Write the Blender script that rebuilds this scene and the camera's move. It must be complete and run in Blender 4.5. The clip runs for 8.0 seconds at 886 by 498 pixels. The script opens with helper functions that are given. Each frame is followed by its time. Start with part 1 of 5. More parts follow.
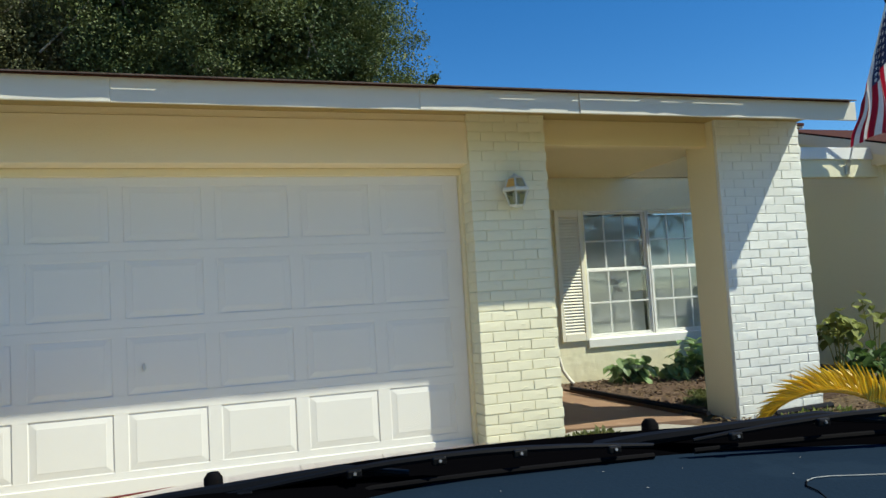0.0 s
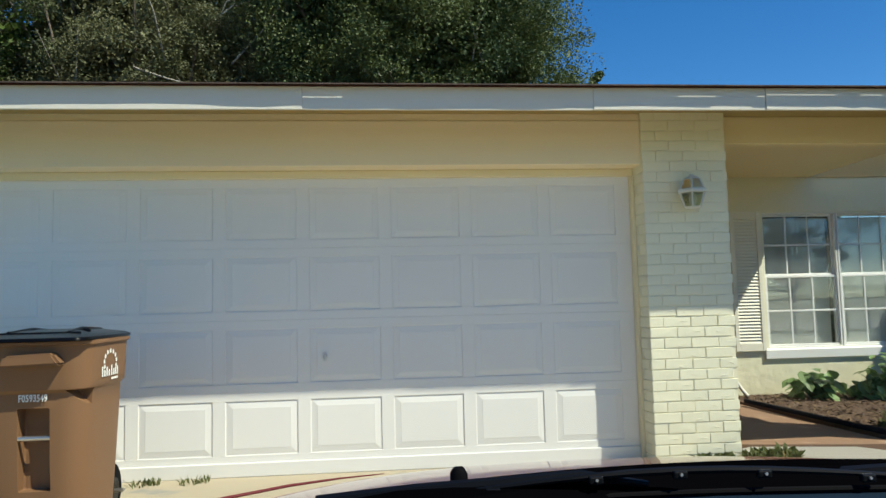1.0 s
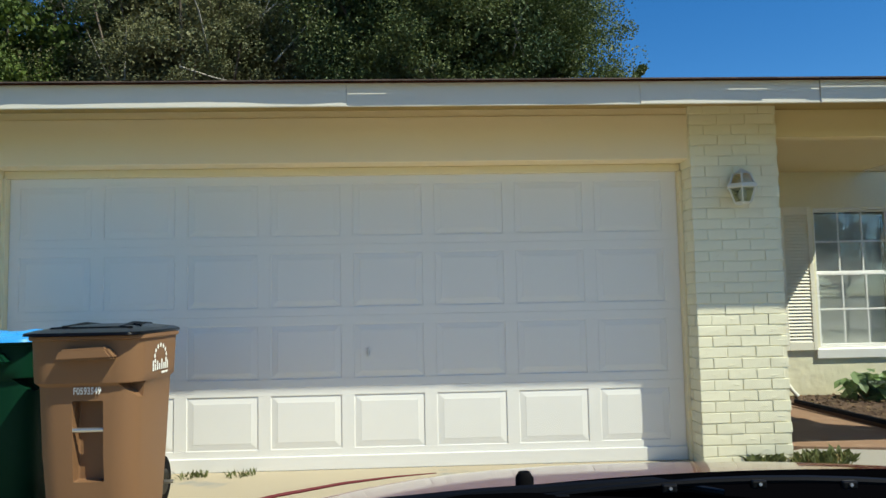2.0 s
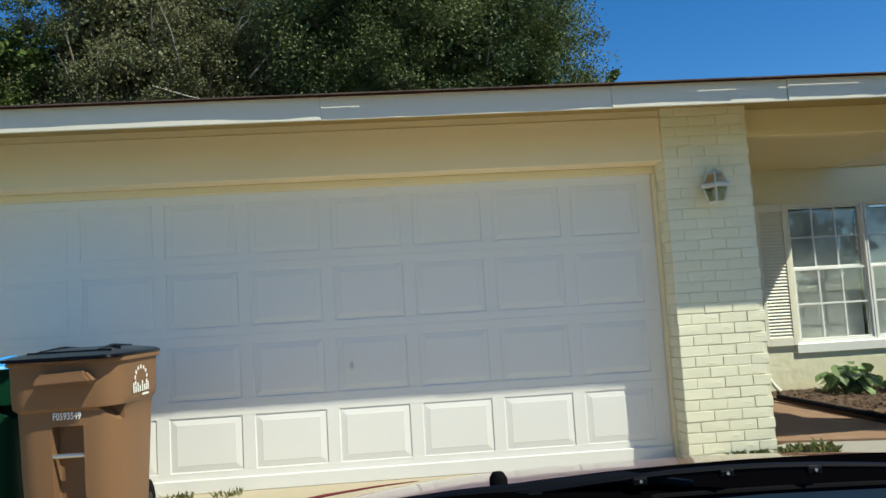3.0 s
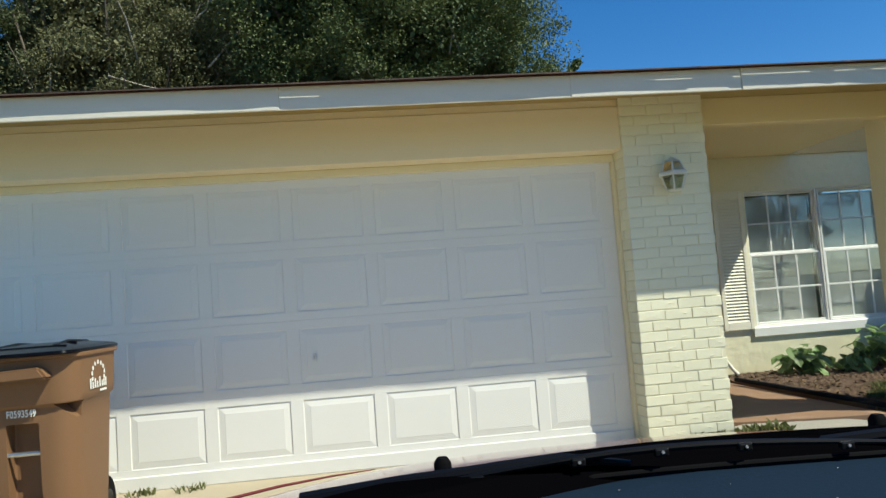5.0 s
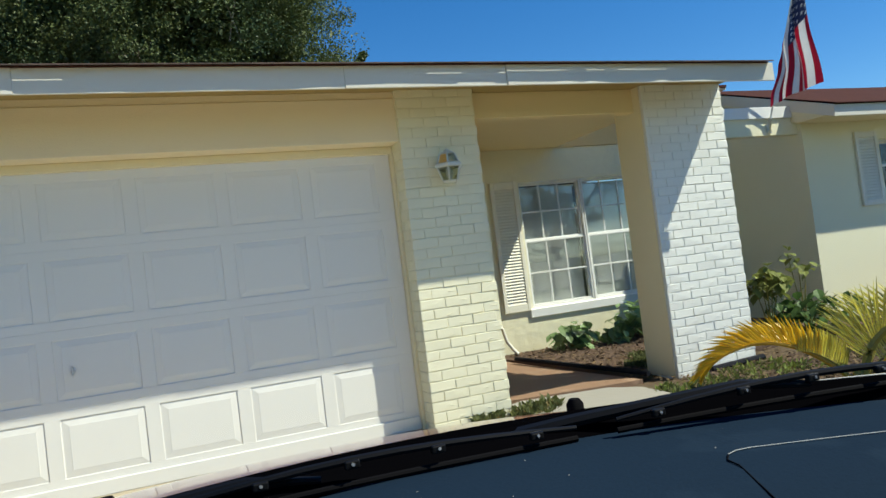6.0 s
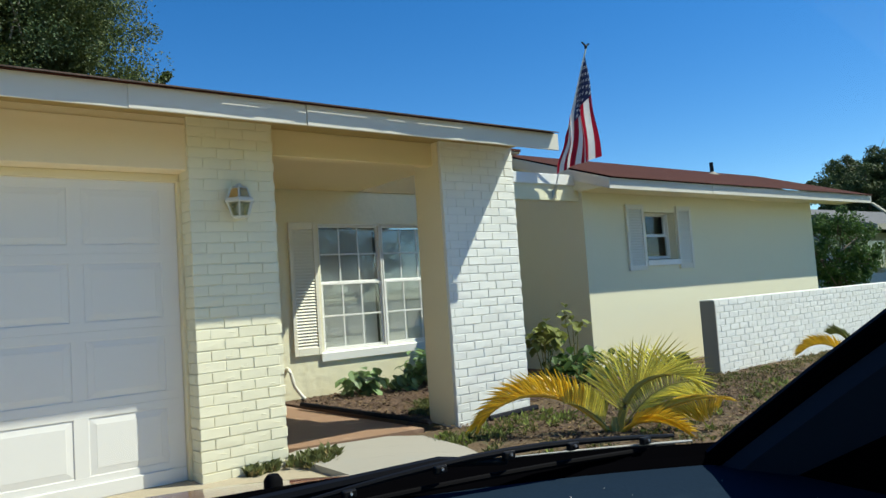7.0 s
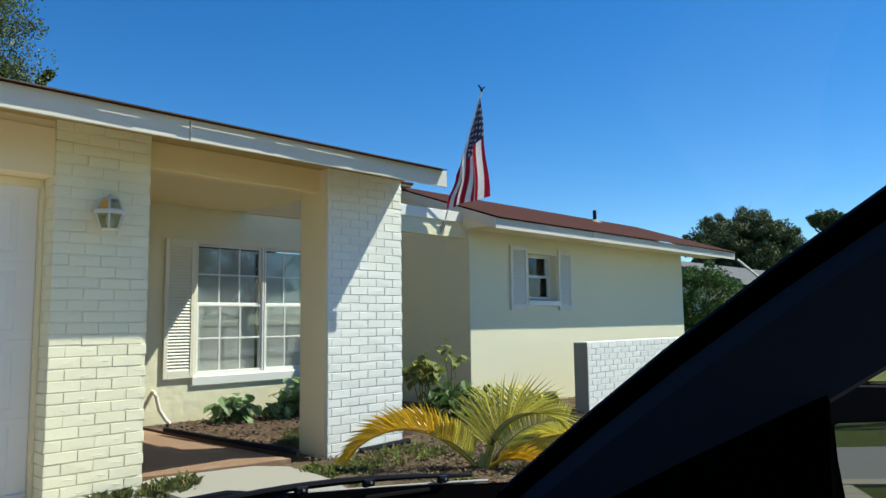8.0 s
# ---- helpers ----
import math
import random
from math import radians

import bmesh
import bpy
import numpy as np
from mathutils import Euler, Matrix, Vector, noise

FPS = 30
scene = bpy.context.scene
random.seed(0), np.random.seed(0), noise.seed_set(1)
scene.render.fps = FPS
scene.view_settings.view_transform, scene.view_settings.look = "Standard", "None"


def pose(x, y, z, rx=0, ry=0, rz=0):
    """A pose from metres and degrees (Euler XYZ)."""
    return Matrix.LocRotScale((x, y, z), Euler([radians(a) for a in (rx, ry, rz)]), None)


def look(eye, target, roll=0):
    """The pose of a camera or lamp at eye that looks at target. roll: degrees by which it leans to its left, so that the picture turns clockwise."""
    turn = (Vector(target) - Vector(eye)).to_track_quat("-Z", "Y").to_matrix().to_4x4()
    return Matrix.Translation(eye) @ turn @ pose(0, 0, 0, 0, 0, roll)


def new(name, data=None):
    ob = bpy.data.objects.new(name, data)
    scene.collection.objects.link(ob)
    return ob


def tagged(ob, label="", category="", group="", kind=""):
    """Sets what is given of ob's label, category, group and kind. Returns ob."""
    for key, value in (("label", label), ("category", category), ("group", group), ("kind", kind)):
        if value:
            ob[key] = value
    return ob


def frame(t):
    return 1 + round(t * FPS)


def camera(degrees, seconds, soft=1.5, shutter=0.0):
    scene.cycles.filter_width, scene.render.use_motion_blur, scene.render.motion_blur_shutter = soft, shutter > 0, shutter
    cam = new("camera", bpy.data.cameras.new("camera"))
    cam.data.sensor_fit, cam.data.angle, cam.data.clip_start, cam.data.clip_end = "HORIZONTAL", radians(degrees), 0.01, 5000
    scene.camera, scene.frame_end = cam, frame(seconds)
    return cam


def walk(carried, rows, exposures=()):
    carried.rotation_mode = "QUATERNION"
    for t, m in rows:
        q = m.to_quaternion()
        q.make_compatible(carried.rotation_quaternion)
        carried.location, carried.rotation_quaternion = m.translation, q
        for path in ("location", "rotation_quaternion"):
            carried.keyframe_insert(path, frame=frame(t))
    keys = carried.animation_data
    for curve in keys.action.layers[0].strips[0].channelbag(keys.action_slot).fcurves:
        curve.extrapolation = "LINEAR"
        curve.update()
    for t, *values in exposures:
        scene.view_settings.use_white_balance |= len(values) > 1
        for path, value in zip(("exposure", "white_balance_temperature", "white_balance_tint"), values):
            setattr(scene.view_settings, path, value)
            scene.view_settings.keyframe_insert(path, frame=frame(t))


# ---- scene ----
cam = camera(63.0, 8.0)
PATH = [
    (0, (0.367, 0.192, 1.128), (0.976, 2.092, 1.272), -3.4),
    (0.3, (0.362, 0.192, 1.129), (0.907, 2.11, 1.279), -3.8),
    (0.5, (0.344, 0.194, 1.133), (0.843, 2.125, 1.28), -3.6),
    (0.7, (0.315, 0.194, 1.134), (0.682, 2.155, 1.276), -2.7),
    (1, (0.267, 0.179, 1.145), (0.457, 2.164, 1.303), -1.4),
    (1.2, (0.245, 0.186, 1.14), (0.337, 2.179, 1.282), -0.9),
    (2.3, (0.239, 0.199, 1.153), (0.318, 2.191, 1.313), -1.2),
    (2.5, (0.245, 0.193, 1.138), (0.341, 2.183, 1.312), -1.9),
    (3, (0.257, 0.189, 1.143), (0.389, 2.177, 1.319), -3.4),
    (3.5, (0.257, 0.18, 1.145), (0.358, 2.169, 1.319), -4.3),
    (4, (0.265, 0.192, 1.141), (0.406, 2.18, 1.3), -4.4),
    (4.2, (0.269, 0.19, 1.141), (0.433, 2.178, 1.296), -4.2),
    (5.3, (0.305, 0.179, 1.135), (0.609, 2.152, 1.264), -4.6),
    (5.5, (0.331, 0.208, 1.132), (0.776, 2.154, 1.242), -4.4),
    (5.8, (0.385, 0.226, 1.135), (1.031, 2.117, 1.206), -5.4),
    (6, (0.422, 0.223, 1.138), (1.177, 2.074, 1.204), -7.1),
    (6.2, (0.462, 0.239, 1.136), (1.328, 2.041, 1.204), -7.2),
    (6.5, (0.496, 0.223, 1.141), (1.508, 1.946, 1.215), -7.2),
    (6.8, (0.540, 0.240, 1.135), (1.691, 1.873, 1.233), -5.1),
    (7, (0.551, 0.22, 1.152), (1.772, 1.799, 1.281), -3.9),
    (7.2, (0.564, 0.2, 1.138), (1.804, 1.761, 1.303), -2.8),
    (7.5, (0.578, 0.191, 1.16), (1.89, 1.689, 1.345), -1.5),
    (7.8, (0.603, 0.173, 1.15), (1.987, 1.604, 1.351), -1.1),
    (8, (0.609, 0.139, 1.156), (2.045, 1.516, 1.357), -0.7),
]
walk(cam, [(t, look(eye, target, roll)) for t, eye, target, roll in PATH], [(0.0, 0.46, 7800, 0), (6.0, 0.48, 7750, 0), (7.0, 0.51, 7600, 0), (7.5, 0.51, 7500, 0), (8.0, 0.50, 7450, 0)])

# ---------------------------------------------------------------- light
SUN = Vector((1.47, -1.0, 2.29)).normalized()
world = bpy.data.worlds.new("World")
scene.world = world
world.use_nodes = True
wn = world.node_tree.nodes
sky = wn.new("ShaderNodeTexSky")
sky.sky_type = "NISHITA"
sky.sun_disc = False
sky.sun_elevation = math.asin(SUN.z)
sky.sun_rotation = math.atan2(SUN.x, SUN.y)
sky.altitude = 0
sky.air_density = 0.8
sky.dust_density = 0.0
sky.ozone_density = 5.0
wn["Background"].inputs["Strength"].default_value = 0.142
deep = wn.new("ShaderNodeHueSaturation")
deep.inputs["Saturation"].default_value = 1.30
deep.inputs["Hue"].default_value = 0.508
world.node_tree.links.new(sky.outputs["Color"], deep.inputs["Color"])
world.node_tree.links.new(deep.outputs["Color"], wn["Background"].inputs["Color"])
sun = new("sun", bpy.data.lights.new("sun", "SUN"))
sun.data.energy = 5.0
sun.data.angle = radians(0.53)
sun.data.color = (0.985, 0.99, 1.0)
sun.matrix_world = look(SUN * 40, (0, 0, 0))


# ---------------------------------------------------------------- materials
def mat(name, base, rough=0.7, vary=0.12, big=1.2, fine=60.0, bump=0.15, depth=0.004, metal=0.0, tint=None, per_piece=0.0,
        coat=0.0, spec=0.5, grain=(1, 1, 1), patch=None, patch_at=0.62):
    """A painted, mineral, plastic or metal surface: colour at two scales, relief and worn roughness."""
    m = bpy.data.materials.new(name)
    m.use_nodes = True
    n, l = m.node_tree.nodes, m.node_tree.links
    b = n["Principled BSDF"]
    tc = n.new("ShaderNodeTexCoord")
    mp = n.new("ShaderNodeMapping")
    mp.inputs["Scale"].default_value = grain
    l.new(tc.outputs["Object"], mp.inputs["Vector"])
    large, small = n.new("ShaderNodeTexNoise"), n.new("ShaderNodeTexNoise")
    large.inputs["Scale"].default_value, small.inputs["Scale"].default_value = big, fine
    large.inputs["Detail"].default_value, small.inputs["Detail"].default_value = 6, 5
    for t in (large, small):
        l.new(mp.outputs["Vector"], t.inputs["Vector"])
    dark = [c * (1 - vary) for c in base]
    light = [min(1, c * (1 + 0.5 * vary)) for c in base]
    if tint:
        dark = [d * t for d, t in zip(dark, tint)]
    mix = n.new("ShaderNodeMix")
    mix.data_type = "RGBA"
    mix.inputs["A"].default_value, mix.inputs["B"].default_value = (*dark, 1), (*light, 1)
    add = n.new("ShaderNodeMath")
    add.operation = "MULTIPLY_ADD"
    add.inputs[1].default_value, add.inputs[2].default_value = 0.45, 0.0
    l.new(small.outputs["Fac"], add.inputs[0])
    add2 = n.new("ShaderNodeMath")
    add2.operation = "MULTIPLY_ADD"
    add2.inputs[1].default_value = 0.6
    l.new(large.outputs["Fac"], add2.inputs[0])
    l.new(add.outputs[0], add2.inputs[2])
    l.new(add2.outputs[0], mix.inputs["Factor"])
    colour = mix.outputs["Result"]
    if patch:
        spots = n.new("ShaderNodeTexNoise")
        spots.inputs["Scale"].default_value, spots.inputs["Detail"].default_value = big * 3.1, 8
        l.new(mp.outputs["Vector"], spots.inputs["Vector"])
        ramp = n.new("ShaderNodeValToRGB")
        ramp.color_ramp.elements[0].position, ramp.color_ramp.elements[1].position = patch_at, patch_at + 0.06
        l.new(spots.outputs["Fac"], ramp.inputs["Fac"])
        over = n.new("ShaderNodeMix")
        over.data_type = "RGBA"
        over.inputs["B"].default_value = (*patch, 1)
        l.new(ramp.outputs["Color"], over.inputs["Factor"])
        l.new(colour, over.inputs["A"])
        colour = over.outputs["Result"]
    if per_piece > 0:
        info = n.new("ShaderNodeObjectInfo")
        geo = n.new("ShaderNodeNewGeometry")
        both = n.new("ShaderNodeMath")
        both.operation = "ADD"
        l.new(info.outputs["Random"], both.inputs[0])
        l.new(geo.outputs["Random Per Island"], both.inputs[1])
        frac = n.new("ShaderNodeMath")
        frac.operation = "FRACT"
        l.new(both.outputs[0], frac.inputs[0])
        ranged = n.new("ShaderNodeMapRange")
        ranged.inputs["To Min"].default_value, ranged.inputs["To Max"].default_value = 1 - per_piece, 1 + per_piece * 0.6
        l.new(frac.outputs[0], ranged.inputs["Value"])
        hsv = n.new("ShaderNodeHueSaturation")
        l.new(ranged.outputs["Result"], hsv.inputs["Value"])
        l.new(colour, hsv.inputs["Color"])
        colour = hsv.outputs["Color"]
    l.new(colour, b.inputs["Base Color"])
    rr = n.new("ShaderNodeMapRange")
    rr.inputs["To Min"].default_value, rr.inputs["To Max"].default_value = max(0.02, rough - 0.10), min(1, rough + 0.10)
    l.new(large.outputs["Fac"], rr.inputs["Value"])
    l.new(rr.outputs["Result"], b.inputs["Roughness"])
    b.inputs["Metallic"].default_value = metal
    b.inputs["Specular IOR Level"].default_value = spec
    b.inputs["Coat Weight"].default_value = coat
    b.inputs["Coat Roughness"].default_value = 0.04
    if bump:
        bp = n.new("ShaderNodeBump")
        bp.inputs["Strength"].default_value, bp.inputs["Distance"].default_value = bump, depth
        l.new(small.outputs["Fac"], bp.inputs["Height"])
        l.new(bp.outputs["Normal"], b.inputs["Normal"])
    return m


def leaf_mat(name, base, through_=0.35, rough=0.45, per=0.35, second=None, gloss=0.28):
    m = mat(name, base, rough=rough + 0.15, vary=0.3, big=1.5, fine=25, bump=0.0, per_piece=per, spec=gloss)
    n, l = m.node_tree.nodes, m.node_tree.links
    b, out = n["Principled BSDF"], n["Material Output"]
    tr, mx = n.new("ShaderNodeBsdfTranslucent"), n.new("ShaderNodeMixShader")
    src = b.inputs["Base Color"].links[0].from_socket
    if second:
        # whole boughs that are yellower or greyer than the rest
        co, nz, rp, mc = (n.new(k) for k in ("ShaderNodeTexCoord", "ShaderNodeTexNoise", "ShaderNodeValToRGB", "ShaderNodeMix"))
        nz.inputs["Scale"].default_value = 0.55
        nz.inputs["Detail"].default_value = 3
        l.new(co.outputs["Object"], nz.inputs["Vector"])
        rp.color_ramp.elements[0].position, rp.color_ramp.elements[1].position = 0.44, 0.62
        l.new(nz.outputs["Fac"], rp.inputs["Fac"])
        mc.data_type, mc.blend_type = "RGBA", "MULTIPLY"
        l.new(rp.outputs["Color"], mc.inputs["Factor"])
        l.new(src, mc.inputs[6])
        mc.inputs[7].default_value = (*second, 1)
        src = mc.outputs[2]
        l.new(src, b.inputs["Base Color"])
    l.new(src, tr.inputs["Color"])
    mx.inputs["Fac"].default_value = through_
    l.new(b.outputs[0], mx.inputs[1])
    l.new(tr.outputs[0], mx.inputs[2])
    l.new(mx.outputs[0], out.inputs["Surface"])
    return m


def glass_mat(name, tint=(1, 1, 1), gloss=1.0, rough=0.0):
    """A thin pane: clear through it, mirror gloss by Fresnel."""
    m = bpy.data.materials.new(name)
    m.use_nodes = True
    n, l = m.node_tree.nodes, m.node_tree.links
    n.remove(n["Principled BSDF"])
    tr, gl, mx, fr = (n.new(k) for k in ("ShaderNodeBsdfTransparent", "ShaderNodeBsdfGlossy", "ShaderNodeMixShader", "ShaderNodeFresnel"))
    tr.inputs["Color"].default_value = (*tint, 1)
    gl.inputs["Roughness"].default_value = rough
    gl.inputs["Color"].default_value = (gloss, gloss, gloss, 1)
    fr.inputs["IOR"].default_value = 1.52
    l.new(fr.outputs[0], mx.inputs["Fac"])
    l.new(tr.outputs[0], mx.inputs[1])
    l.new(gl.outputs[0], mx.inputs[2])
    l.new(mx.outputs[0], n["Material Output"].inputs["Surface"])
    return m


CREAM = mat("cream_stucco", (0.87, 0.745, 0.53), 0.85, 0.08, 0.8, 90, 0.3, 0.004)
CREAM_SMOOTH = mat("cream_paint_smooth", (0.80, 0.71, 0.49), 0.7, 0.07, 0.7, 40, 0.12, 0.003)
PORCH_TAN = mat("tan_porch_paint", (0.80, 0.66, 0.39), 0.75, 0.08, 0.7, 40, 0.15, 0.003)
# soffit tan darkened: the shade under the eave is in the colour
SOFFIT_SHADED = mat("tan_soffit_with_shade", (0.38, 0.285, 0.125), 0.75, 0.08, 0.7, 40, 0.15, 0.003)
# tan set to read as the shaded ceiling deep in the porch
SHADE_TAN = mat("tan_of_shaded_ceiling", (0.60, 0.46, 0.25), 0.75, 0.08, 0.7, 40, 0.15, 0.003)
TWIG = mat("pale_grey_twig", (0.34, 0.31, 0.26), 0.9, 0.3, 6, 30, 0.3, 0.003)
STUCCO_WING = mat("pale_cream_stucco", (0.80, 0.76, 0.56), 0.85, 0.08, 0.6, 45, 0.3, 0.010)
STUCCO_SKIP = mat("skip_trowel_stucco", (0.80, 0.76, 0.56), 0.8, 0.08, 1.0, 9, 0.5, 0.02)
BRICK_CREAM = mat("cream_painted_brick", (0.82, 0.78, 0.59), 0.6, 0.08, 1.5, 30, 0.5, 0.007, per_piece=0.03)
JOINT_CREAM = mat("cream_painted_mortar", (0.79, 0.745, 0.555), 0.8, 0.08, 2, 70, 0.5, 0.004)
BRICK_WHITE = mat("white_painted_brick", (0.84, 0.84, 0.79), 0.6, 0.06, 1.5, 30, 0.5, 0.007, per_piece=0.03)
JOINT_WHITE = mat("white_painted_mortar", (0.77, 0.77, 0.73), 0.8, 0.08, 2, 70, 0.5, 0.004)
DOOR_WHITE = mat("white_enamel_door", (0.795, 0.777, 0.742), 0.45, 0.05, 0.9, 50, 0.06, 0.002)
TRIM_WHITE = mat("white_trim_paint", (0.80, 0.80, 0.78), 0.5, 0.06, 2, 40, 0.1, 0.002)
SHUTTER_TAN = mat("cream_shutter_paint", (0.83, 0.80, 0.685), 0.6, 0.06, 2, 40, 0.1, 0.002)
SHUTTER_CREAM = mat("off_white_shutter_paint", (0.76, 0.74, 0.66), 0.6, 0.08, 2, 40, 0.1, 0.002)
FASCIA = mat("weathered_white_fascia_paint", (0.67, 0.63, 0.55), 0.6, 0.14, 1.1, 30, 0.25, 0.003, grain=(0.4, 1, 2.5))
SHINGLE = mat("brown_red_asphalt_shingle", (0.098, 0.038, 0.030), 0.95, 0.55, 2.6, 120, 0.8, 0.006, per_piece=0.25, spec=0.08)
SHINGLE_EDGE = mat("dark_shingle_edge", (0.10, 0.065, 0.055), 0.9, 0.4, 2.0, 60, 0.8, 0.006, per_piece=0.35)
CONCRETE = mat("pale_concrete", (0.43, 0.365, 0.265), 0.9, 0.18, 0.7, 80, 0.4, 0.004, patch=(0.29, 0.275, 0.24), patch_at=0.62)
WALK_GREY = mat("pale_grey_concrete", (0.36, 0.335, 0.29), 0.9, 0.16, 0.9, 80, 0.4, 0.004, patch=(0.33, 0.32, 0.29), patch_at=0.60)
TERRACOTTA = mat("terracotta_painted_concrete", (0.30, 0.178, 0.112), 0.75, 0.22, 1.6, 60, 0.3, 0.003, patch=(0.37, 0.235, 0.155), patch_at=0.6)
SOIL = mat("dry_sandy_soil", (0.125, 0.082, 0.046), 0.95, 0.4, 1.4, 30, 1.0, 0.02, patch=(0.085, 0.080, 0.036), patch_at=0.58)
MULCH = mat("brown_bark_mulch", (0.12, 0.072, 0.048), 0.95, 0.5, 5, 45, 1.0, 0.02, per_piece=0.5)
LAWN = mat("dry_lawn", (0.085, 0.095, 0.024), 0.95, 0.35, 0.5, 25, 1.0, 0.03, spec=0.1, patch=(0.085, 0.12, 0.03), patch_at=0.52)
ASPHALT = mat("grey_asphalt", (0.24, 0.235, 0.22), 0.9, 0.2, 0.6, 60, 0.5, 0.004)
BLACK_PLASTIC = mat("black_plastic", (0.0045, 0.0048, 0.006), 0.36, 0.25, 3, 60, 0.15, 0.001, spec=0.22)
BLACK_RUBBER = mat("black_rubber", (0.004, 0.004, 0.005), 0.7, 0.3, 4, 60, 0.2, 0.001, spec=0.05)
EDGING = mat("black_garden_edging", (0.010, 0.011, 0.016), 0.6, 0.3, 4, 40, 0.3, 0.003, spec=0.12)
DASH = mat("dark_slate_dashboard_vinyl", (0.0080, 0.0185, 0.034), 0.85, 0.25, 3, 220, 0.35, 0.0012, spec=0.03, patch=(0.0096, 0.0210, 0.037), patch_at=0.6)
PILLAR = mat("dark_interior_trim", (0.022, 0.030, 0.048), 0.9, 0.2, 3, 160, 0.3, 0.001, spec=0.04)
CAR_RED = mat("deep_red_car_paint", (0.30, 0.018, 0.02), 0.28, 0.08, 1, 200, 0.02, 0.0005, coat=1.0)
EDGE_RED = mat("dull_red_paint", (0.15, 0.018, 0.022), 0.55, 0.15, 3, 60, 0.1, 0.001, spec=0.25)
LOCK_GREY = mat("worn_grey_lock", (0.60, 0.60, 0.59), 0.5, 0.2, 20, 60, 0.1, 0.001)
FRIT = mat("black_glass_band", (0.0015, 0.0015, 0.002), 0.9, 0.1, 3, 60, 0, 0, spec=0.0)
# pale tone for the painted sun line on the cowl, and for dust
GLINT_DUST = mat("pale_glint_and_dust", (0.62, 0.61, 0.58), 0.5, 0.15, 8, 60, 0.1, 0.001)
SEAM = mat("pale_seam", (0.32, 0.34, 0.34), 0.6, 0.2, 5, 60, 0, 0)
STEEL = mat("galvanised_steel", (0.60, 0.60, 0.58), 0.4, 0.2, 4, 50, 0.1, 0.001, metal=1.0)
RIVET = mat("bright_rivet_steel", (0.35, 0.35, 0.36), 0.4, 0.1, 4, 50, 0.05, 0.001, metal=1.0)
BIN_BROWN = mat("brown_moulded_plastic", (0.200, 0.104, 0.052), 0.6, 0.14, 2.0, 90, 0.15, 0.001, spec=0.3)
BIN_GREEN = mat("dark_green_moulded_plastic", (0.001, 0.027, 0.013), 0.6, 0.15, 2.0, 90, 0.15, 0.001, spec=0.08)
BIN_BLACK = mat("black_moulded_lid_plastic", (0.003, 0.003, 0.004), 0.20, 0.2, 2.5, 70, 0.3, 0.002, spec=0.12)
BIN_BLUE = mat("light_blue_moulded_lid_plastic", (0.02, 0.30, 0.70), 0.45, 0.1, 2.5, 70, 0.15, 0.001)
PRINT_WHITE = mat("white_stamped_print", (0.78, 0.77, 0.72), 0.6, 0.1, 20, 200, 0, 0)
LAMP_WHITE = mat("white_lantern_paint", (0.58, 0.60, 0.57), 0.4, 0.12, 8, 60, 0.1, 0.001)
BLIND = mat("pale_window_blind", (0.80, 0.81, 0.79), 0.6, 0.06, 2, 40, 0.05, 0.001)
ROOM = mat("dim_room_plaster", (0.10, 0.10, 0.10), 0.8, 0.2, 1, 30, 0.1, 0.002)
GLASS = glass_mat("window_glass", (0.90, 0.92, 0.92))
CAR_GLASS = glass_mat("windscreen_glass", (0.95, 0.98, 0.97), 0.12)
LANTERN_GLASS = glass_mat("dusty_lantern_glass", (0.72, 0.74, 0.66), 1.0, 0.12)
MIRROR = bpy.data.materials.new("mirror_glass")
MIRROR.use_nodes = True
MIRROR.node_tree.nodes["Principled BSDF"].inputs["Metallic"].default_value = 1
MIRROR.node_tree.nodes["Principled BSDF"].inputs["Roughness"].default_value = 0.015
MIRROR.node_tree.nodes["Principled BSDF"].inputs["Base Color"].default_value = (0.27, 0.29, 0.28, 1)
FLAG_RED = leaf_mat("faded_red_cloth", (0.42, 0.012, 0.036), 0.35, 0.7, 0.0)
FLAG_WHITE = leaf_mat("white_cloth", (0.85, 0.84, 0.83), 0.35, 0.7, 0.0)
FLAG_BLUE = mat("navy_cloth", (0.018, 0.028, 0.10), 0.8, 0.1, 4, 300, 0.2, 0.001)
BARK = mat("grey_brown_bark", (0.16, 0.125, 0.095), 0.9, 0.4, 3, 20, 1.0, 0.02, grain=(1, 1, 0.3))
OAK_LEAF = leaf_mat("oak_leaf", (0.125, 0.158, 0.052), 0.25, 0.4, 0.45, (0.45, 0.60, 0.75))
YOUNG_LEAF = leaf_mat("light_green_leaf", (0.095, 0.140, 0.028), 0.25, 0.5, 0.5, (0.55, 0.70, 1.0))
OAK_LEAF_GREY = leaf_mat("grey_oak_leaf", (0.180, 0.180, 0.085), 0.25, 0.4, 0.45, (0.55, 0.65, 0.60))
FAR_LEAF = leaf_mat("far_tree_leaf", (0.085, 0.118, 0.045), 0.2, 0.5, 0.4)
BUSH_LEAF = leaf_mat("bush_leaf", (0.085, 0.16, 0.042), 0.3, 0.4, 0.35)
BED_LEAF = leaf_mat("bed_plant_leaf", (0.23, 0.35, 0.14), 0.3, 0.25, 0.35, gloss=0.5)
PALM_GOLD = leaf_mat("golden_palm_leaf", (0.95, 0.58, 0.05), 0.30, 0.25, 0.30, gloss=0.5)
PALM_GREEN = leaf_mat("yellow_green_palm_leaf", (0.82, 0.74, 0.16), 0.30, 0.18, 0.45, gloss=0.6)
PALM_DARK = leaf_mat("green_palm_leaf", (0.20, 0.22, 0.045), 0.30, 0.2, 0.45, gloss=0.5)
